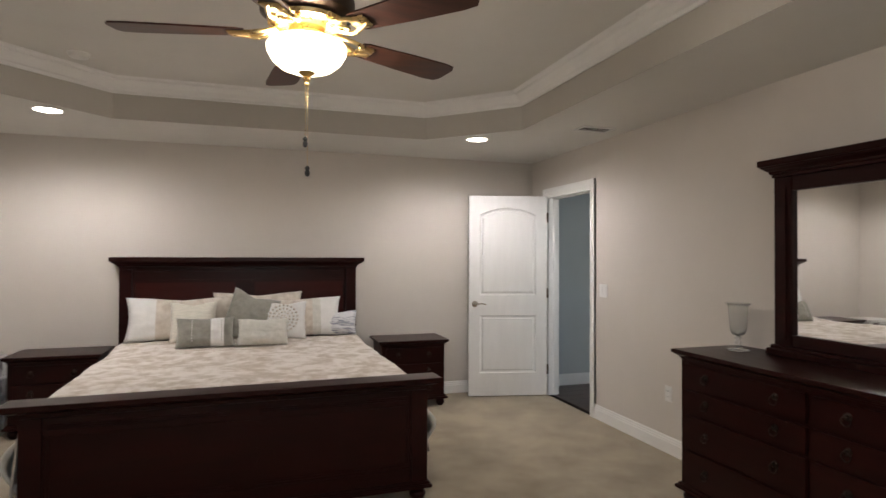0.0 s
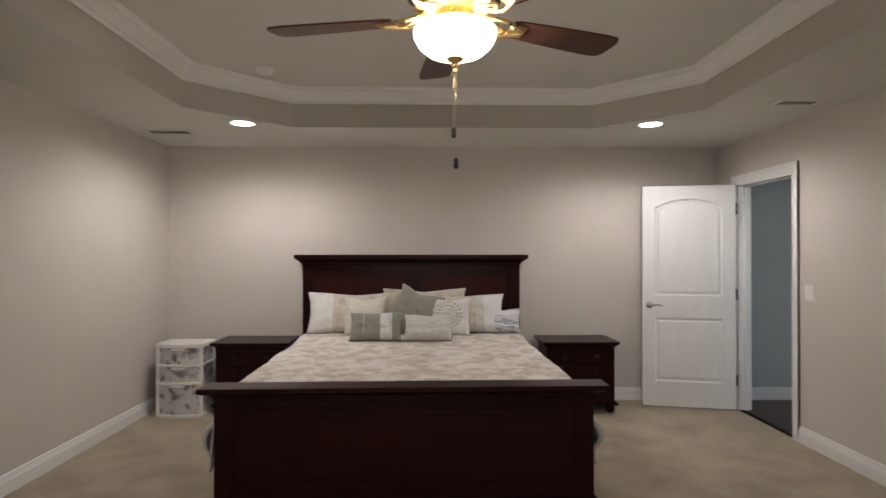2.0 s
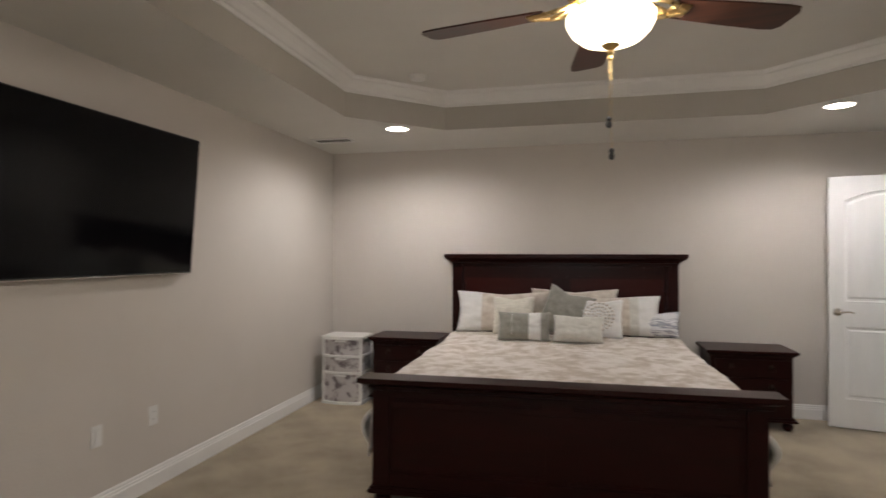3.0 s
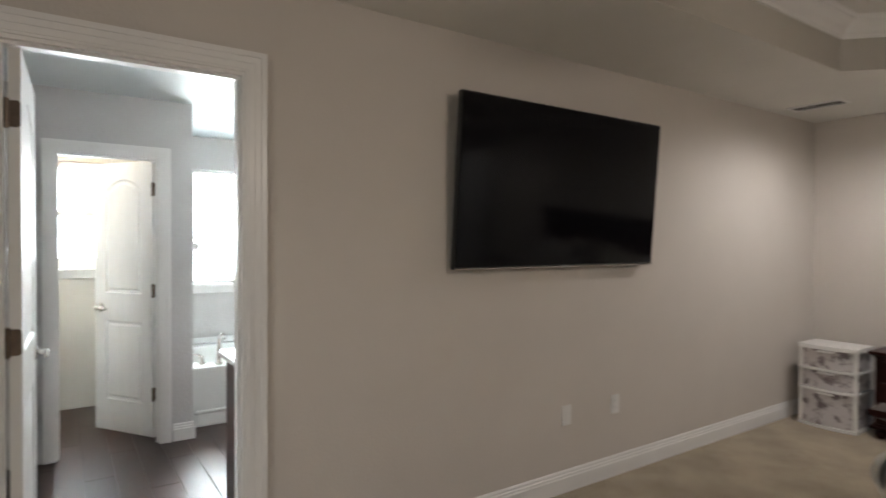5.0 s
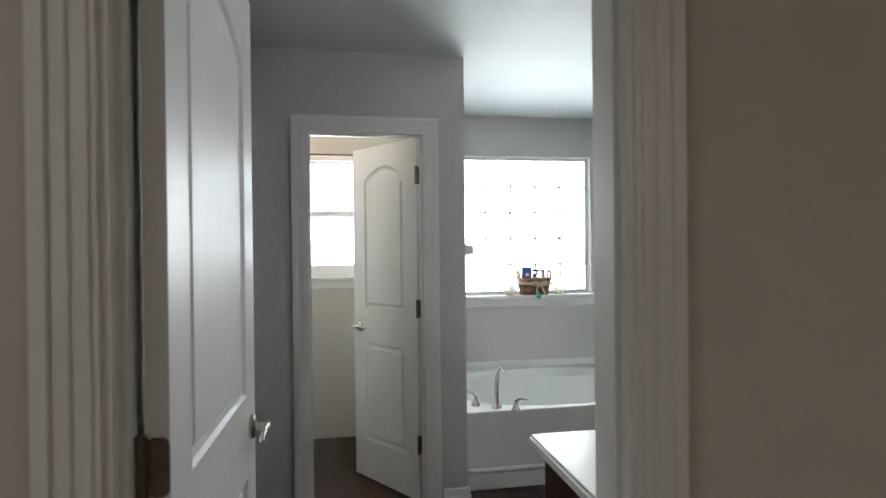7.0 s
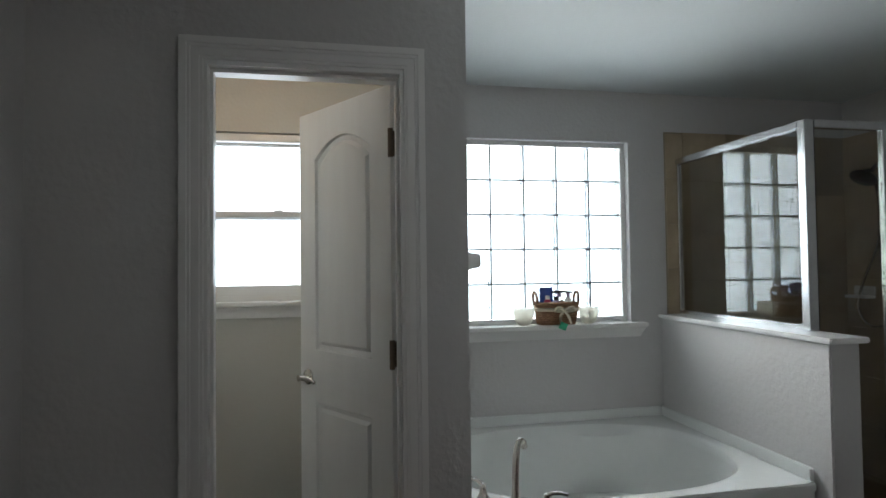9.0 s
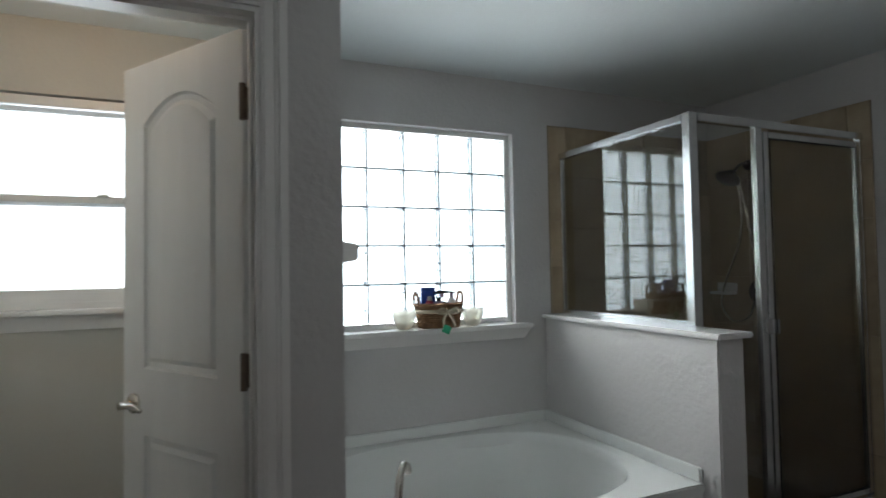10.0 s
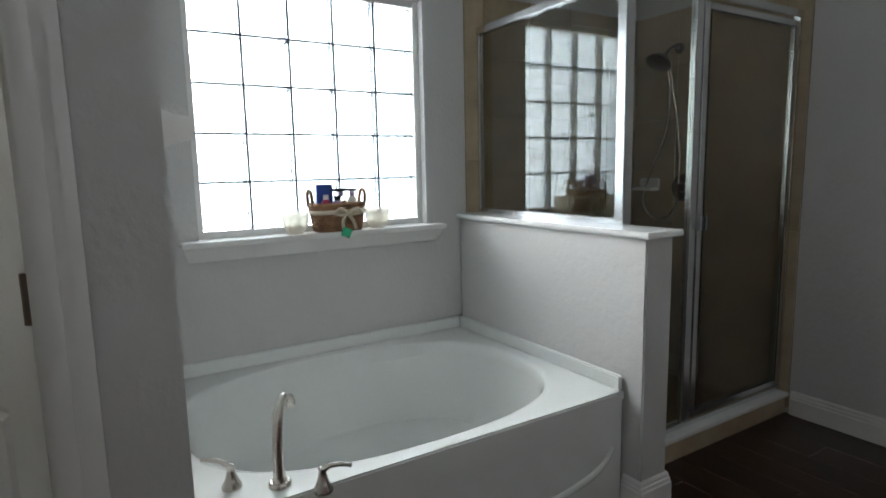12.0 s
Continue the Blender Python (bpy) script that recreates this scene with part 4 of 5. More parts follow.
make_vent(5.077, -1.755, 0, "white slatted ceiling vent near the hall door")
make_vent(0.32, -0.705, 0, "white slatted ceiling vent above the plastic drawers", 6, 0.38, 0.18)
_s = thing("smoke_detector", pose(1.344, -1.428, HT), "round white smoke detector under the tray ceiling", "smoke detector")
part("body", lathe([(0.035, -0.036), (0.055, -0.03), (0.062, -0.012), (0.068, -0.010), (0.068, -0.0005)], 30), WHITEP, _s, smooth="edges")


def make_plate(name, x, y, z, sgn, kind, label, w=0.075):
    p = thing(name, pose(x, y, z, 0, 0, 90 * sgn), label, "switch" if kind == "switch" else "outlet")
    part("plate", boxes((-w / 2, w / 2, -0.006, -0.0005, -0.058, 0.058), bev=0.002), WHITEP, p)
    if kind == "switch":
        n = 2 if w > 0.1 else 1
        for k in range(n):
            cx = (k - (n - 1) / 2) * 0.046
            part("rocker", boxes((cx - 0.017, cx + 0.017, -0.0095, -0.0058, -0.033, 0.033), bev=0.002), WHITEP, p)
    else:
        for s in (-1, 1):
            soc = part("socket", lathe([(0.001, 0.0), (0.0165, 0.0), (0.0165, 0.003), (0.001, 0.003)], 18, pose(0, -0.0058, s * 0.021, 90)), WHITEP, p, smooth="edges")
            part("slots", boxes((-0.008, -0.006, -0.0098, -0.0085, s * 0.021 - 0.004, s * 0.021 + 0.006), (0.006, 0.008, -0.0098, -0.0085, s * 0.021 - 0.003, s * 0.021 + 0.005)), BLACKP, soc)


make_plate("light_switch", RW, -1.395, 1.154, -1, "switch", "white double rocker light switch beside the hall door", 0.118)
make_plate("outlet", RW, -2.24, 0.44, -1, "outlet", "white wall outlet between door and dresser")
make_plate("outlet", 0, -2.619, 0.444, 1, "outlet", "white wall outlet below the television")
make_plate("outlet", 0, -3.043, 0.444, 1, "switch", "white wall plate below the television")


# ---- bath things ----
def make_window(y0, y1, z0, z1, label):
    """Glass-block window: frame, recessed blocks, sill."""
    w = tagged(new("window_1"), label, "window", kind="structure")
    xg0, xg1 = XW - 0.125, XW - 0.060
    f = 0.034
    part("window_frame", boxes((xg0 - 0.01, xg1 + 0.012, y0, y0 + f, z0, z1), (xg0 - 0.01, xg1 + 0.012, y1 - f, y1, z0, z1), (xg0 - 0.01, xg1 + 0.012, y0 + f, y1 - f, z0, z0 + f), (xg0 - 0.01, xg1 + 0.012, y0 + f, y1 - f, z1 - f, z1), bev=0.003), TRIM, w, "white inner frame")
    part("reveal", boxes((XW - 0.159, XW - 0.002, y1 - 0.006, y1 + 0.001, z0, z1), (XW - 0.159, XW - 0.002, y0 - 0.001, y0 + 0.006, z0, z1), (XW - 0.159, XW - 0.002, y0 + 0.006, y1 - 0.006, z1 - 0.006, z1 + 0.001)), BPAINT, w)
    part("window_sill", boxes((XW - 0.15, XW + 0.075, y0 - 0.07, y1 + 0.07, z0 - 0.022, z0 + 0.002), bev=0.005), TRIM, w, "white deep window sill")
    bm = bmesh.new()
    a = [bm.verts.new(p) for p in ((XW + 0.001, y0 - 0.035, z0 - 0.085), (XW + 0.02, y0 - 0.04, z0 - 0.085), (XW + 0.055, y0 - 0.065, z0 - 0.022), (XW + 0.001, y0 - 0.065, z0 - 0.022))]
    b = [bm.verts.new((v.co.x, (y0 + y1) - v.co.y, v.co.z)) for v in a]
    for k in range(4):
        bm.faces.new((a[k], a[(k + 1) % 4], b[(k + 1) % 4], b[k]))
    bm.faces.new(a[::-1])
    bm.faces.new(b)
    part("apron", bm, TRIM, w)
    n = 5
    gy, gz = (y1 - y0 - 2 * f) / n, (z1 - z0 - 2 * f) / n
    part("joints", boxes(*[(xg0, xg1 + 0.002, y0 + f + gy * i - 0.0045, y0 + f + gy * i + 0.0045, z0 + f, z1 - f) for i in range(1, n)], *[(xg0 + 0.001, xg1 + 0.001, y0 + f, y1 - f, z0 + f + gz * i - 0.0045, z0 + f + gz * i + 0.0045) for i in range(1, n)]), M("grey_joint", (0.15, 0.18, 0.21), 0.7), w, "grey joints between blocks")
    for i in range(n):
        for j in range(n):
            bm = boxes((xg1 - 0.022, xg1, y0 + f + gy * i + 0.0046, y0 + f + gy * (i + 1) - 0.0046, z0 + f + gz * j + 0.0046, z0 + f + gz * (j + 1) - 0.0046))
            bevel(bm, 0.003, 1)
            part("glass_block", bm, BLOCKG, w).visible_shadow = False
    part("latch", boxes((xg1 + 0.012, xg1 + 0.03, y1 - 0.20, y1 - 0.06, z0 + 0.006, z0 + 0.014), bev=0.003), CHROME, w, "grey metal window operator")


make_window(*BW, "white-framed window of wavy glass blocks above the tub")


def make_sash_window(y0, y1, z0, z1):
    w = tagged(new("window_2"), "white single-hung window with frosted panes in the toilet room", "window", kind="structure")
    x0, x1 = XW - 0.11, XW - 0.05
    part("window_frame", boxes((x0, x1, y0, y0 + 0.03, z0, z1), (x0, x1, y1 - 0.03, y1, z0, z1), (x0, x1, y0 + 0.03, y1 - 0.03, z1 - 0.03, z1), (x0, x1, y0 + 0.03, y1 - 0.03, z0, z0 + 0.03), bev=0.003), TRIM, w)
    zm = 1.672
    for s0, s1, dx, nm in ((z0 + 0.03, zm + 0.025, 0.0, "lower_sash"), (zm - 0.02, z1 - 0.03, -0.025, "upper_sash")):
        a, b = x1 - 0.028 + dx, x1 - 0.004 + dx
        bt = 0.055 if dx == 0 else 0.045
        s = part(nm, boxes((a, b, y0 + 0.03, y0 + 0.06, s0, s1), (a, b, y1 - 0.06, y1 - 0.03, s0, s1), (a, b, y0 + 0.06, y1 - 0.06, s0, s0 + bt), (a, b, y0 + 0.06, y1 - 0.06, s1 - 0.03, s1), bev=0.003), TRIM, w)
        part("pane", boxes(((a + b) / 2 - 0.003, (a + b) / 2 + 0.003, y0 + 0.06, y1 - 0.06, s0 + bt, s1 - 0.03)), FROST, s).visible_shadow = False
    part("sash_lock", boxes((x1 - 0.004, x1 + 0.014, -5.43, -5.38, zm + 0.022, zm + 0.034), bev=0.003), TRIM, w)
    part("blind_headrail", boxes((XW - 0.04, XW + 0.0, y0 + 0.008, y1 - 0.008, z1 - 0.05, z1 - 0.008), bev=0.004), WHITEP, w, "white rolled blind under the lintel")
    part("window_sill", boxes((XW - 0.05, XW + 0.07, y0 - 0.05, y1 + 0.05, z0 - 0.022, z0 + 0.001), bev=0.005), TRIM, w)
    part("apron", boxes((XW + 0.0105, XW + 0.028, y0 - 0.03, y1 + 0.03, z0 - 0.085, z0 - 0.0225), (XW + 0.028, XW + 0.04, y0 - 0.03, y1 + 0.03, z0 - 0.045, z0 - 0.0225), bev=0.004), TRIM, w)


make_sash_window(*WW)


def daylight(name, y0, y1, z0, z1):
    m = bpy.data.materials.new("bright_overcast_distance")
    m.use_nodes = True
    t = m.node_tree
    b = t.nodes["Principled BSDF"]
    b.inputs["Base Color"].default_value = (0, 0, 0, 1)
    tc, n, r = t.nodes.new("ShaderNodeTexCoord"), t.nodes.new("ShaderNodeTexNoise"), t.nodes.new("ShaderNodeValToRGB")
    n.inputs["Scale"].default_value, n.inputs["Detail"].default_value = 1.6, 5
    r.color_ramp.elements[0].position, r.color_ramp.elements[1].position = 0.35, 0.6
    r.color_ramp.elements[0].color, r.color_ramp.elements[1].color = (0.30, 0.44, 0.54, 1), (0.80, 0.93, 1.0, 1)
    t.links.new(tc.outputs["Object"], n.inputs["Vector"])
    t.links.new(n.outputs["Fac"], r.inputs[0])
    t.links.new(r.outputs[0], b.inputs["Emission Color"])
    b.inputs["Emission Strength"].default_value = 21.0
    ob = part(name, boxes((XW - 2.6, XW - 2.5, y0, y1, z0, z1)), m)
    tagged(ob, "bright hazy daylight and foliage beyond the bath windows", "backdrop", kind="structure")


daylight("backdrop", -9.5, 1.0, -2.5, 6.0)

DECK = 0.46
TX0, TX1, TY0, TY1 = XW + 0.002, -2.372, YT + 0.002, -3.132


def make_tub():
    t = thing("bathtub", pose(0, 0, 0), "white acrylic garden tub with oval basin and moulded deck", "bathtub")
    cx, cy = (TX0 + TX1) / 2 + 0.01, (TY0 + TY1) / 2 - 0.015
    n = 72
    bm = bmesh.new()
    hx, hy = (TX1 - TX0) / 2, (TY1 - TY0) / 2

    def rim(a, f, z, k=2.6):
        c, s = math.cos(a), math.sin(a)
        r = (abs(c) ** k + abs(s) ** k) ** (-1 / k)
        return bm.verts.new((cx - 0.005 + 0.50 * f * r * c, cy + 0.70 * f * r * s, z))
    angs = [2 * math.pi * i / n + math.pi / 4 for i in range(n)]
    loops = []
    out = []
    for a in angs:
        c, s = math.cos(a), math.sin(a)
        q = 1 / max(abs(c), abs(s))
        out.append(bm.verts.new((max(TX0, min(TX1, (TX0 + TX1) / 2 + hx * q * c)), max(TY0, min(TY1, (TY0 + TY1) / 2 + hy * q * s)), DECK)))
    loops.append(out)
    for f, z in ((1.03, DECK), (1.0, DECK - 0.004), (0.985, DECK - 0.016), (0.975, DECK - 0.05), (0.95, DECK - 0.16), (0.90, DECK - 0.28), (0.84, DECK - 0.36), (0.72, DECK - 0.395), (0.4, DECK - 0.40)):
        loops.append([rim(a, f, z) for a in angs])
    # moulded arm rests along the long sides
    for lp in loops[4:7]:
        for v in lp:
            dy = (v.co.y - cy - 0.28) / 0.26
            if v.co.x < cx:
                v.co.x += 0.075 * math.exp(-dy * dy * 2)
            else:
                v.co.x -= 0.045 * math.exp(-dy * dy * 2)
    for a, b in zip(loops, loops[1:]):
        for i in range(n):
            bm.faces.new((a[i], a[(i + 1) % n], b[(i + 1) % n], b[i]))
    bm.faces.new(loops[-1])
    bsn = part("basin", bm, ACRYL, t, smooth="edges")
    part("drain", lathe([(0.001, 0.0), (0.028, 0.0), (0.03, 0.004), (0.02, 0.006), (0.001, 0.005)], 20, pose(cx + 0.05, cy - 0.30, DECK - 0.3995)), NICKEL, bsn, smooth="edges")
    part("upstand", boxes((TX0, TX0 + 0.02, TY0, TY1 - 0.02, DECK, DECK + 0.058), (TX0, TX1 - 0.004, TY1 - 0.02, TY1, DECK, DECK + 0.058), bev=0.005), ACRYL, t)
    bm = boxes((TX1 - 0.03, TX1 - 0.0005, TY0, TY1, 0, DECK - 0.0005))
    bevel(bm, 0.008, 3)
    ap = part("apron", bm, ACRYL, t)
    bm = bmesh.new()
    # long moulded swell near the floor
    pts = curve_pts([(TX1 - 0.012, TY1 - 0.05, 0.24), (TX1 - 0.008, TY1 - 0.10, 0.19), (TX1 - 0.006, TY1 - 0.2, 0.15), (TX1 - 0.006, TY1 - 0.45, 0.12), (TX1 - 0.006, TY0 + 0.4, 0.115), (TX1 - 0.008, TY0 + 0.05, 0.115)], 8)
    part("moulding", tube(pts, 0.017, 10, bm), ACRYL, ap, smooth=True)
    part("deck_edge", boxes((TX1 - 0.012, TX1 + 0.006, TY0, TY1, DECK - 0.035, DECK - 0.001), bev=0.005), ACRYL, t)


make_tub()


def make_tap():
    f = thing("tub_faucet", pose(-2.437, -4.425, DECK + 0.001, 0, 0, -37), "satin nickel roman tub faucet with two lever handles", "faucet")
    sp = part("spout", tube(curve_pts([(0, 0, 0), (0.002, 0, 0.055), (-0.004, 0, 0.145), (-0.022, 0, 0.205), (-0.06, 0, 0.228), (-0.096, 0, 0.21), (-0.110, 0, 0.188)], 7), [0.030, 0.027, 0.023, 0.020, 0.0175, 0.0165, 0.016] + [0.0145] * 14 + [0.0125] * 14 + [0.0145] * 8, 16), NICKEL, f, "tall curved nickel spout", smooth="edges")
    part("collar", lathe([(0.031, 0), (0.031, 0.008), (0.026, 0.014)], 24), NICKEL, sp, smooth="edges")
    for s in (-1, 1):
        h = part("valve", lathe([(0.027, 0), (0.027, 0.007), (0.017, 0.025), (0.012, 0.045), (0.010, 0.06), (0.012, 0.066), (0.004, 0.07)], 20, Matrix.Translation((0.02, s * 0.128, 0))), NICKEL, f, smooth="edges")
        part("lever", tube(curve_pts([(0.02, s * 0.128, 0.058), (0.02, s * 0.148, 0.072), (0.02, s * 0.178, 0.078), (0.02, s * 0.21, 0.076)], 5), [0.009] * 5 + [0.0075] * 6 + [0.006] * 5, 10), NICKEL, h, smooth="edges")


make_tap()

# half wall, cap and shower
HWE = -2.285
struct("half_wall", boxes((XW, HWE, -3.13, -2.985, 0, 1.05), bev=0.006), BPAINT, "pale grey textured half wall between tub and shower", "half wall")
struct("half_wall_cap", boxes((XW, HWE + 0.03, -3.155, -2.962, 1.0502, 1.074), bev=0.006), MARBLE, "white solid-surface cap on the half wall", "half wall cap")
base([(TX1 + 0.008, -3.13), (HWE, -3.13), (HWE, -2.985), (-2.46, -2.985)][::-1])

SX = -2.51
GY = -3.0
struct("shower_curb", boxes((SX - 0.06, -2.465, -2.984, YN - 0.001, 0, 0.092)), TILEM, "tan tiled face of the shower curb", "shower curb")
struct("shower_curb_top", boxes((SX - 0.065, -2.45, -2.984, YN - 0.001, 0.0925, 0.115), bev=0.004), MARBLE, "cream solid top of the shower curb", "shower curb")
struct("shower_floor", boxes((XW + 0.001, SX - 0.065, -2.984, YN - 0.001, 0, 0.03)), TILEM, "tan tiled shower floor", "shower floor")


def make_shower():
    s = thing("shower_enclosure", pose(0, 0, 0), "framed shower enclosure of brushed aluminium and bronze glass", "shower enclosure")
    zt = 2.03
    w = 0.016

    def bar(name, *b):
        return part(name, boxes(*b, bev=0.003), CHROME, s)
    bar("corner_post", (SX - 0.022, SX + 0.022, GY - 0.028, GY + 0.022, 1.0745, zt))
    bar("corner_post", (SX - 0.028, SX + 0.028, -2.983, -2.958, 0.1155, 1.049))
    bar("bottom_rail", (XW + 0.03, SX - 0.028, GY - w, GY + w, 1.0745, 1.098))
    bar("top_rail", (XW + 0.012, SX - 0.028, GY - w - 0.006, GY + w + 0.006, zt - 0.036, zt))
    bar("wall_rail", (XW + 0.012, XW + 0.03, GY - w, GY + w, 1.0745, zt - 0.036))
    part("glass_panel", boxes((XW + 0.03, SX - 0.028, GY - 0.003, GY + 0.003, 1.098, zt - 0.036)), SMOKE, s, "bronze-tinted glass panel")
    ye = YN - 0.014
    bar("top_rail", (SX - w - 0.006, SX + w + 0.006, GY + 0.028, ye, zt - 0.036, zt))
    bar("bottom_rail", (SX - w, SX + w, -2.958, ye, 0.1155, 0.14))
    part("glass_panel", boxes((SX - 0.003, SX + 0.003, -2.958, -2.60, 0.14, zt - 0.036)), SMOKE, s, "narrow bronze-tinted side panel")
    bar("strike_post", (SX - w, SX + w, -2.60, -2.555, 0.14, zt - 0.036))
    bar("wall_rail", (SX - w, SX + w, ye - 0.025, ye, 0.14, zt - 0.036))
    d = part("shower_door", boxes((SX - 0.010, SX + 0.018, -2.548, -2.515, 0.155, zt - 0.05), (SX - 0.010, SX + 0.018, ye - 0.06, ye - 0.03, 0.155, zt - 0.05), (SX - 0.010, SX + 0.018, -2.515, ye - 0.06, 0.155, 0.185), (SX - 0.010, SX + 0.018, -2.515, ye - 0.06, zt - 0.08, zt - 0.05), bev=0.003), CHROME, s, "framed hinged shower door")
    part("door_glass", boxes((SX - 0.002, SX + 0.003, -2.515, ye - 0.06, 0.185, zt - 0.08)), HAZE, d, "hazy bronze door glass")
    part("gasket", boxes((SX + 0.0182, SX + 0.021, -2.513, -2.507, 0.186, zt - 0.081), (SX + 0.0182, SX + 0.021, ye - 0.068, ye - 0.062, 0.186, zt - 0.081), (SX + 0.0182, SX + 0.021, -2.507, ye - 0.068, zt - 0.087, zt - 0.081), (SX + 0.0182, SX + 0.021, -2.507, ye - 0.068, 0.186, 0.192)), BLACKP, d, "black rubber gasket")
    part("pull", boxes((SX + 0.018, SX + 0.043, -2.543, -2.522, 1.02, 1.085), (SX + 0.035, SX + 0.043, -2.543, -2.51, 1.02, 1.085), bev=0.003), CHROME, d)


make_shower()


def make_hand_shower():
    h = thing("hand_shower", pose(-3.18, YN - 0.014, 0), "dark bronze hand shower with a long metal hose", "hand shower")
    part("wall_flange", lathe([(0.001, 0), (0.034, 0), (0.03, 0.008), (0.014, 0.014)], 20, pose(0, 0, 1.98, 90)), BRONZE, h, smooth="edges")
    part("arm", tube(curve_pts([(0, -0.002, 1.98), (0, -0.05, 1.985), (0, -0.10, 1.96), (0, -0.125, 1.925)], 6), 0.011, 10), BRONZE, h, smooth="edges")
    part("shower_head", lathe([(0.015, 0.06), (0.022, 0.04), (0.05, 0.018), (0.072, 0.006), (0.075, -0.004), (0.068, -0.010), (0.001, -0.011)], 28, pose(0, -0.185, 1.885, -35, 0, 0)), BRONZE, h, "round dark shower head", smooth="edges")
    part("hose", tube(curve_pts([(0, -0.13, 1.91), (0.01, -0.09, 1.75), (-0.03, -0.06, 1.5), (-0.14, -0.06, 1.25), (-0.18, -0.06, 1.08), (-0.10, -0.05, 0.98), (0.02, -0.04, 1.04), (0.05, -0.03, 1.3), (0.03, -0.05, 1.6), (0.005, -0.10, 1.9)], 8), 0.008, 8), NICKEL, h, "ribbed metal hose", smooth=True)
    part("valve", lathe([(0.001, 0), (0.082, 0), (0.08, 0.006), (0.03, 0.012), (0.026, 0.05), (0.018, 0.056), (0.001, 0.056)], 28, pose(0.06, 0, 1.17, 90)), BRONZE, h, "dark bronze shower valve", smooth="edges")
    part("valve_lever", tube([(0.06, -0.05, 1.17), (0.06, -0.055, 1.08)], [0.011, 0.007], 10), BRONZE, h, smooth="edges")


make_hand_shower()
_c = thing("soap_shelf", pose(-3.36, YN - 0.0135, 1.15), "cream ceramic soap shelf on the tiled shower wall", "soap shelf")
part("shelf", boxes((-0.075, 0.075, -0.09, 0, 0, 0.018), (-0.075, 0.075, -0.014, 0, 0.018, 0.075), bev=0.006), MARBLE, _c)


def make_basket():
    b = thing("wicker_basket", pose(XW - 0.005, -3.815, 1.033, 0, 0, 88), "brown wicker basket of toiletries with a beige bow", "basket")
    w, d, h = 0.125, 0.075, 0.125
    core = bmesh.new()
    n = 40

    def ring(z, f, k):
        a = 2 * math.pi * k / n
        c, s = math.cos(a), math.sin(a)
        r = (abs(c) ** 4 + abs(s) ** 4) ** -0.25
        return Vector((w * f * r * c, d * f * r * s, z))
    levels = [(0.0, 0.84), (h, 1.0), (h, 0.93), (0.012, 0.78)]
    rows = [[core.verts.new(ring(z, f * 0.985, k)) for k in range(n)] for z, f in levels]
    for a, c in zip(rows, rows[1:]):
        for i in range(n):
            core.faces.new((a[i], a[(i + 1) % n], c[(i + 1) % n], c[i]))
    core.faces.new(rows[0][::-1])
    core.faces.new(rows[-1])
    part("body", core, WICKER, b)
    for j in range(11):
        z = 0.006 + h * j / 11
        pts = []
        for k in range(n * 2 + 1):
            p = ring(z, 0.84 + 0.16 * z / h, (k % (2 * n)) / 2)
            p.xy *= 1 + 0.028 * math.cos(k * math.pi / 2 + j * math.pi)
            pts.append(p)
        part("weave", tube(pts, 0.0055, 5), WICKER, b, smooth=True)
    part("rim", tube([ring(h, 1.0, k % n) for k in range(n + 1)], 0.0085, 8), WICKER, b, smooth=True)
    for s in (-1, 1):
        part("handle", tube(curve_pts([(s * w, -0.035, h - 0.01), (s * (w + 0.004), -0.032, h + 0.045), (s * (w + 0.004), 0, h + 0.065), (s * (w + 0.004), 0.032, h + 0.045), (s * w, 0.035, h - 0.01)], 6), 0.009, 8), WICKER, b, smooth=True)
    part("ribbon", tube([ring(h * 0.72, 1.0, k % n) for k in range(n + 1)], 0.0115, 6), RIBBON, b, "beige ribbon band", smooth=True)
    bow = bmesh.new()
    for s in (-1, 1):
        tube(curve_pts([(0.02, -d - 0.012, h * 0.7), (0.02 + s * 0.04, -d - 0.03, h * 0.86), (0.02 + s * 0.06, -d - 0.02, h * 0.7), (0.02 + s * 0.03, -d - 0.016, h * 0.64), (0.02, -d - 0.012, h * 0.7)], 6), 0.0075, 6, bow)
        tube(curve_pts([(0.02, -d - 0.012, h * 0.7), (0.02 + s * 0.025, -d - 0.016, h * 0.4), (0.02 + s * 0.03 + 0.01, -d - 0.014, h * 0.08)], 6), 0.0085, 6, bow)
    part("bow", bow, RIBBON, b, "tied beige bow", smooth=True)
    part("tag", boxes((-0.01, 0.035, -d - 0.026, -d - 0.022, -0.03, 0.012), bev=0.0015, m=pose(0, 0, 0.01, 0, 24, 0)), GREENR, b, "bright green tag")


make_basket()


def bottle(x, y, z, r, h, mat, label, cap=None, tilt=0):
    b = thing("bottle", pose(x, y, z, tilt), label, "bottle", "toiletries in the basket")
    part("body", lathe([(r * 0.9, 0), (r, 0.004), (r, h * 0.72), (r * 0.8, h * 0.8), (r * 0.45, h * 0.85)], 18), mat, b, smooth="edges")
    part("cap", lathe([(r * 0.55, h * 0.85), (r * 0.55, h), (r * 0.4, h * 1.01)], 16), cap or WHITEP, b, smooth="edges")


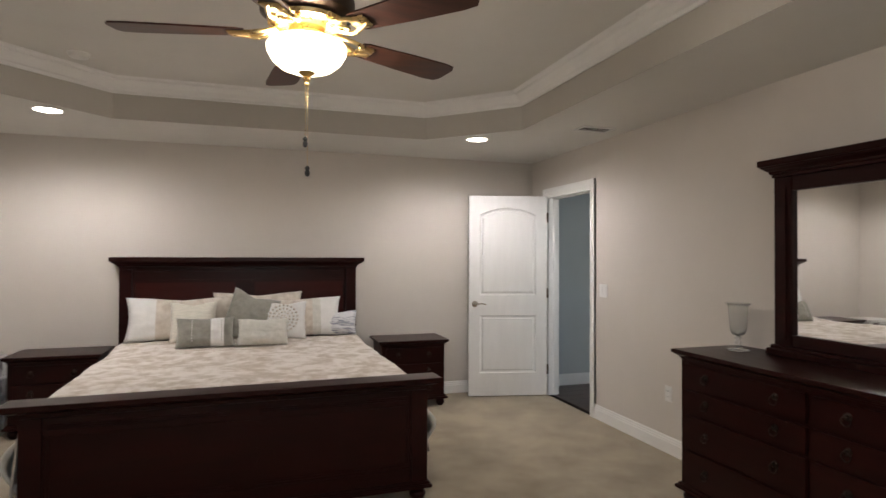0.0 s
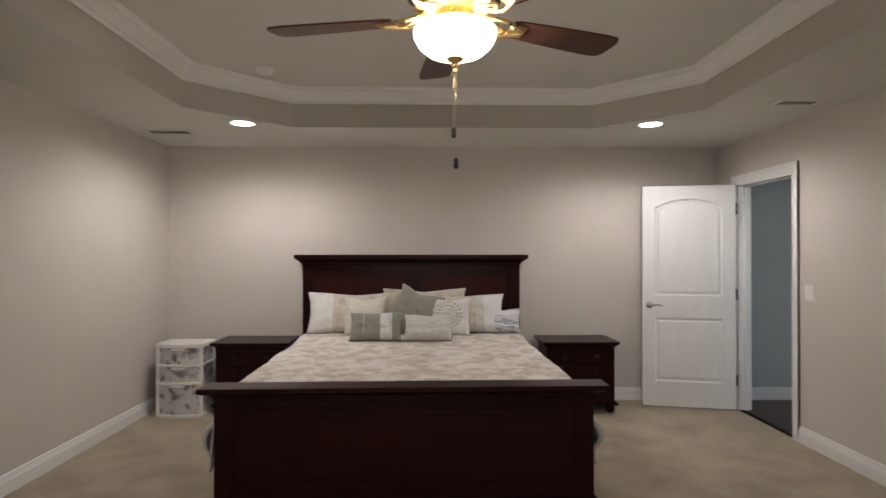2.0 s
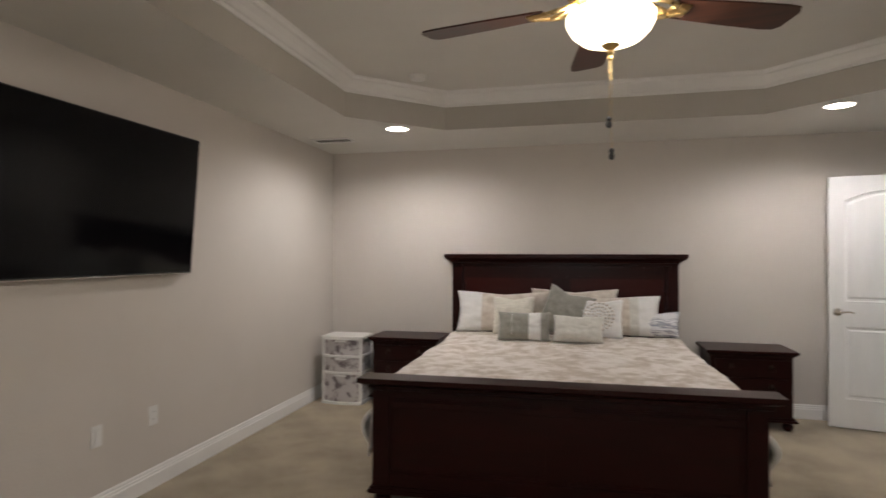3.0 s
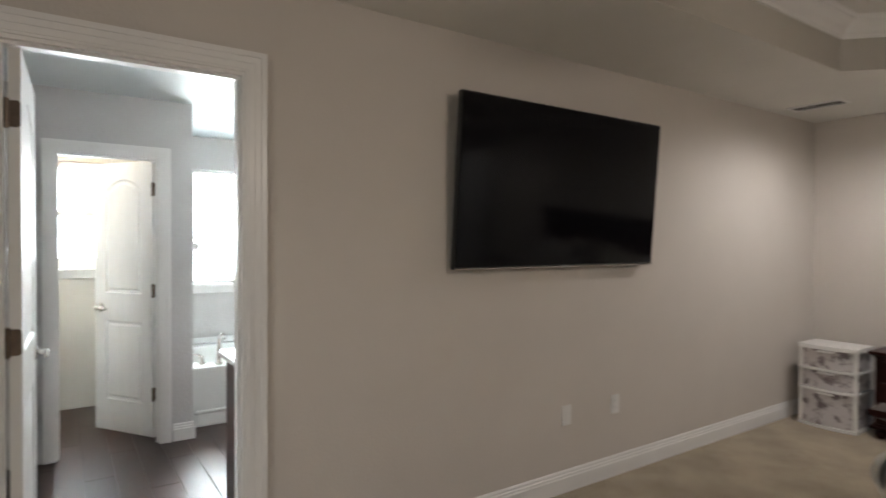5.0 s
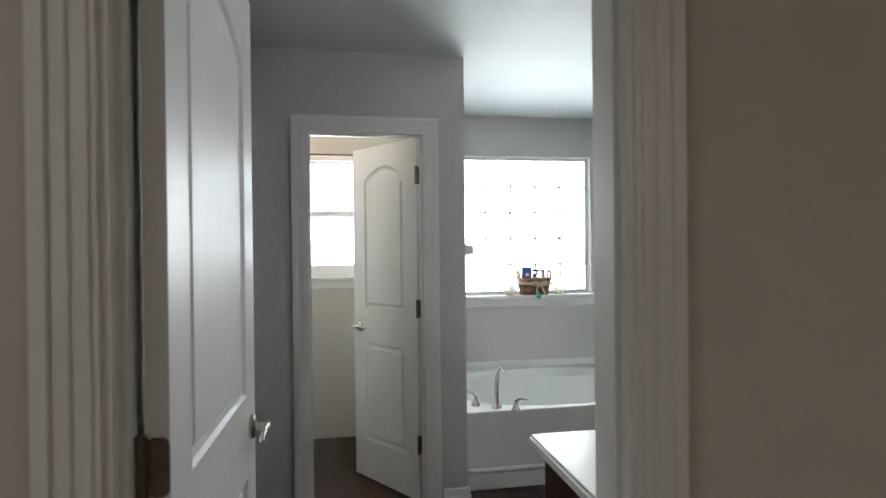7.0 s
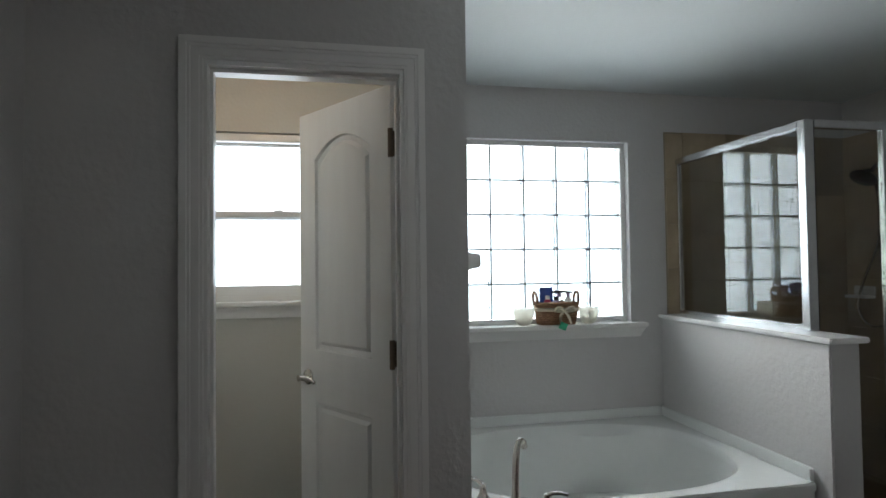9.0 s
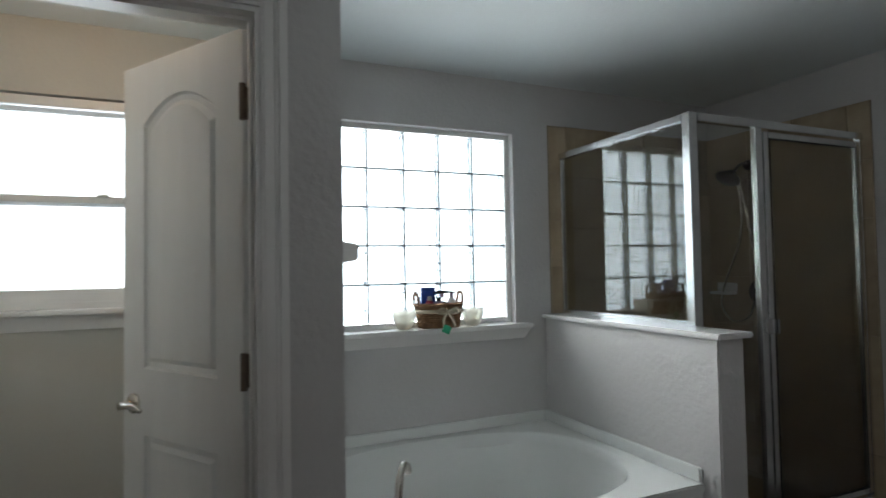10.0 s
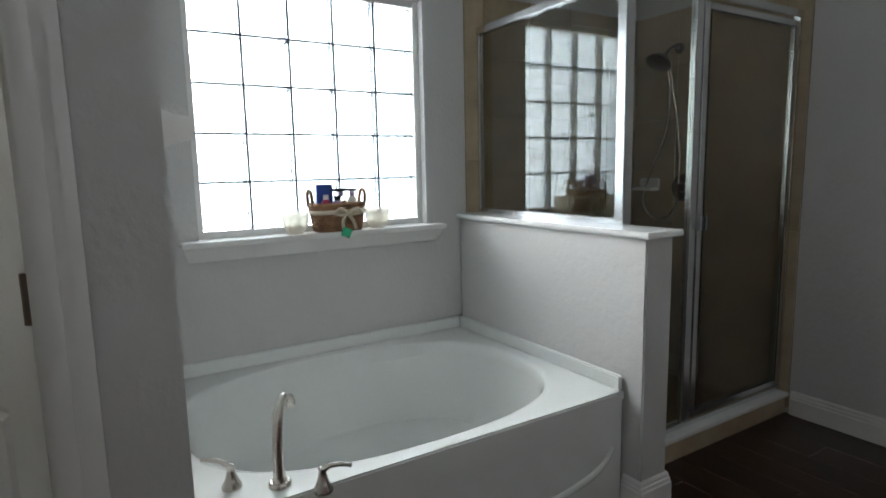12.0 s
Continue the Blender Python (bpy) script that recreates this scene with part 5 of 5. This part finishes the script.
BLUE = M("blue_plastic", (0.015, 0.06, 0.32), 0.3)
PINK = M("crimson_plastic", (0.35, 0.015, 0.07), 0.3)
LILAC = M("lilac_plastic", (0.40, 0.30, 0.42), 0.3)
bx, by, bz = XW - 0.005, -3.815, 1.066
bottle(bx + 0.01, by - 0.055, bz, 0.024, 0.135, PINK, "crimson bottle standing in the basket")
bottle(bx + 0.02, by - 0.005, bz, 0.026, 0.130, LILAC, "lilac bottle with a dark cap in the basket", BLACKP)
bottle(bx - 0.02, by + 0.03, bz, 0.025, 0.150, CLEAR, "clear bottle in the basket", LILAC)
bottle(bx + 0.01, by + 0.075, bz, 0.022, 0.150, WHITEP, "white bottle in the basket", LILAC)
_b = thing("box", pose(bx - 0.02, by - 0.055, bz, 0, 0, 88), "dark blue cardboard box standing in the basket", "box")
part("body", boxes((-0.04, 0.04, -0.018, 0.018, 0, 0.185), bev=0.002), BLUE, _b)
_b = thing("brush", pose(bx - 0.005, by + 0.03, bz + 0.155, 0, 0, 88), "black-handled brush lying across the basket", "brush")
part("handle", tube([(-0.06, 0, 0.0), (0.0, 0, 0.003), (0.075, 0, -0.002)], [0.007, 0.009, 0.006], 10), BLACKP, _b, smooth="edges")
for y in (-4.02, -3.615):
    c = thing("candle_jar", pose(XW + 0.01, y, 1.033), "cream candle in a frosted glass bowl on the sill", "candle", "candles beside the basket")
    part("bowl", shell([(0.028, 0), (0.034, 0.004), (0.052, 0.03), (0.06, 0.065), (0.062, 0.1)], 0.003, 28, None), CUP, c, "frosted cream glass bowl", smooth=True)
    part("wax", lathe([(0.026, 0.006), (0.048, 0.03), (0.0555, 0.063), (0.057, 0.082), (0.001, 0.081)], 28), WAX, c, "cream wax", smooth="edges")


def make_hook():
    h = thing("wall_bracket", pose(XC - 0.10, YT, 1.405, 0, 0, 90), "white plastic bracket on the wall corner by the tub", "bracket")
    bm = bmesh.new()
    prof = [(0.0, 0.06), (0.012, 0.035), (0.03, 0.027), (0.06, 0.023), (0.066, 0.015), (0.066, -0.018), (0.058, -0.026), (0.03, -0.03), (0.012, -0.038), (0.0, -0.06)]
    a = [bm.verts.new((x, -0.012, z)) for x, z in prof]
    b = [bm.verts.new((x, 0.012, z)) for x, z in prof]
    bm.faces.new(a)
    bm.faces.new(b[::-1])
    for k in range(len(prof)):
        j = (k + 1) % len(prof)
        bm.faces.new((a[k], a[j], b[j], b[k]))
    bevel(bm, 0.003)
    part("plate", bm, WHITEP, h)


make_hook()


def make_vanity():
    v = thing("vanity_cabinet", pose(0, 0, 0), "dark wood bath vanity cabinet with panelled doors", "cabinet")
    x0, x1, y0, y1 = -0.625, -0.122, -4.79, -2.9
    part("body", boxes((x0, x1, y0, y1, 0.09, 0.865), bev=0.003), VANITYW, v)
    part("toe_kick", boxes((x0 + 0.06, x1, y0 + 0.01, y1, 0, 0.09)), VANITYW, v)
    n = 4
    w = (y1 - y0) / n
    for k in range(n):
        d = part("door", boxes((x0 - 0.019, x0 - 0.0005, y0 + k * w + 0.012, y0 + (k + 1) * w - 0.012, 0.12, 0.835), bev=0.004), VANITYW, v)
        part("knob", lathe([(0.006, 0), (0.006, 0.012), (0.014, 0.02), (0.001, 0.026)], 14, pose(x0 - 0.019, y0 + k * w + (0.05 if k % 2 else w - 0.05), 0.68, 0, -90)), NICKEL, d, smooth="edges")
    t = thing("countertop", pose(0, 0, 0), "white cultured marble vanity top", "countertop")
    part("slab", boxes((x0 - 0.05, x1 + 0.001, y0 - 0.03, y1, 0.866, 0.90), bev=0.008), MARBLE, t)
    part("backsplash", boxes((x1 - 0.02, x1 + 0.001, y0 - 0.02, y1, 0.9002, 0.995), bev=0.004), MARBLE, t)


make_vanity()
_d = thing("ceiling_lamp", pose(-2.9, -5.5, HB), "small lit dome lamp under the toilet room ceiling", "lamp")
part("plate", lathe([(0.11, -0.02), (0.115, -0.001)], 28), NICKEL, _d, smooth="edges")
part("dome", lathe([(0.001, -0.09), (0.05, -0.082), (0.09, -0.055), (0.105, -0.0205)], 28), DOMEG, _d, "glowing glass dome", smooth=True).visible_shadow = False


# ---- shower tiles ----
def tiles(parent, origin, ux, count_u, count_z, size, z0, uy, first):
    me = bpy.data.meshes.new("tile")
    bm = boxes((0.0015, size - 0.0015, 0, 0.009, 0.0015, size - 0.0015))
    bevel(bm, 0.0015, 1)
    bm.to_mesh(me)
    bm.free()
    me.materials.append(TILEM)
    for i in range(count_u):
        for j in range(count_z):
            ob = new("tile", me)
            ob.parent = parent
            ob.matrix_world = Matrix.Translation(Vector(origin) + Vector(ux) * (size * i) + Vector((0, 0, z0 + size * j))) @ Matrix((( *ux, 0), (*uy, 0), (0, 0, 1, 0), (0, 0, 0, 1))).transposed()


_tn = struct("tile_backing_north", boxes((XW + 0.001, -2.45, YN - 0.006, YN - 0.0005, 0.03, 2.20)), TGROUT, "tan tiled shower wall with the hand shower", "tiled wall")
tiles(_tn, (XW + 0.001, YN - 0.004, 0), (1, 0, 0), 3, 7, 0.31, 0.03, (0, -1, 0), 0)
_edge = bpy.data.meshes.new("tile")
_bm = boxes((0.0015, 0.117, 0, 0.009, 0.0015, 0.3085))
bevel(_bm, 0.0015, 1)
_bm.to_mesh(_edge)
_bm.free()
_edge.materials.append(TILEM)
for j in range(7):
    ob = new("tile", _edge)
    ob.parent = _tn
    ob.matrix_world = Matrix.Translation((XW + 0.931, YN - 0.013, 0.03 + 0.31 * j))
_tw = struct("tile_backing_west", boxes((XW + 0.0005, XW + 0.006, -3.09, YN - 0.007, 1.067, 2.20), (XW + 0.0005, XW + 0.006, -2.969, YN - 0.007, 0.03, 1.0745)), TGROUT, "tan tiled shower wall beside the window", "tiled wall")
tiles(_tw, (XW + 0.004, -2.968, 0), (0, 1, 0), 3, 7, 0.31, 0.03, (1, 0, 0), 0)
tiles(_tw, (XW + 0.004, -2.038, 0), (0, 1, 0), 1, 7, 0.255, 0.03, (1, 0, 0), 0)
for j in range(4):
    ob = new("tile", _edge)
    ob.parent = _tw
    ob.matrix_world = Matrix.Translation((XW + 0.013, -3.085, 1.07 + 0.28 * j)) @ Matrix.Rotation(radians(90), 4, "Z") @ Matrix.Diagonal((1, 1, 0.9, 1))


# ---- floor boards (last) ----
struct("floor_bath", boxes((XW - 0.1, -0.06, YB - 0.05, YN + 0.05, -0.12, -0.008)), GROUT, "dark joints under the bath floor boards", "floor")
struct("floor_hall", boxes((RW + 0.0601, HX1 + 0.05, HY0 - 0.05, HY1 + 1.0, -0.12, -0.008)), GROUT, "dark joints under the hall floor boards", "floor")


def planks(parent, x0, x1, y0, y1, length, width):
    bm = boxes((0.001, length - 0.001, 0.001, width - 0.001, -0.0078, 0))
    bevel(bm, 0.0012, 1)
    me = bpy.data.meshes.new("floor_board")
    bm.to_mesh(me)
    bm.free()
    me.materials.append(PLANKM)
    row, y = 0, y0
    while y < y1 - 0.001:
        x = x0 - (row * 0.37 % 1) * length
        while x < x1:
            a, b = max(x, x0), min(x + length, x1)
            if b - a > 0.02:
                ob = new("floor_board", me)
                ob.parent = parent
                ob.location = (a, y, 0)
                ob.scale = ((b - a) / length, min(width, y1 - y) / width, 1)
            x += length
        y += width
        row += 1


planks(bpy.data.objects["floor_bath"], XW, -0.06, YB, YN, 1.2, 0.16)
planks(bpy.data.objects["floor_hall"], RW + 0.0605, HX1, HY0, HY1 + 0.9, 1.2, 0.16)
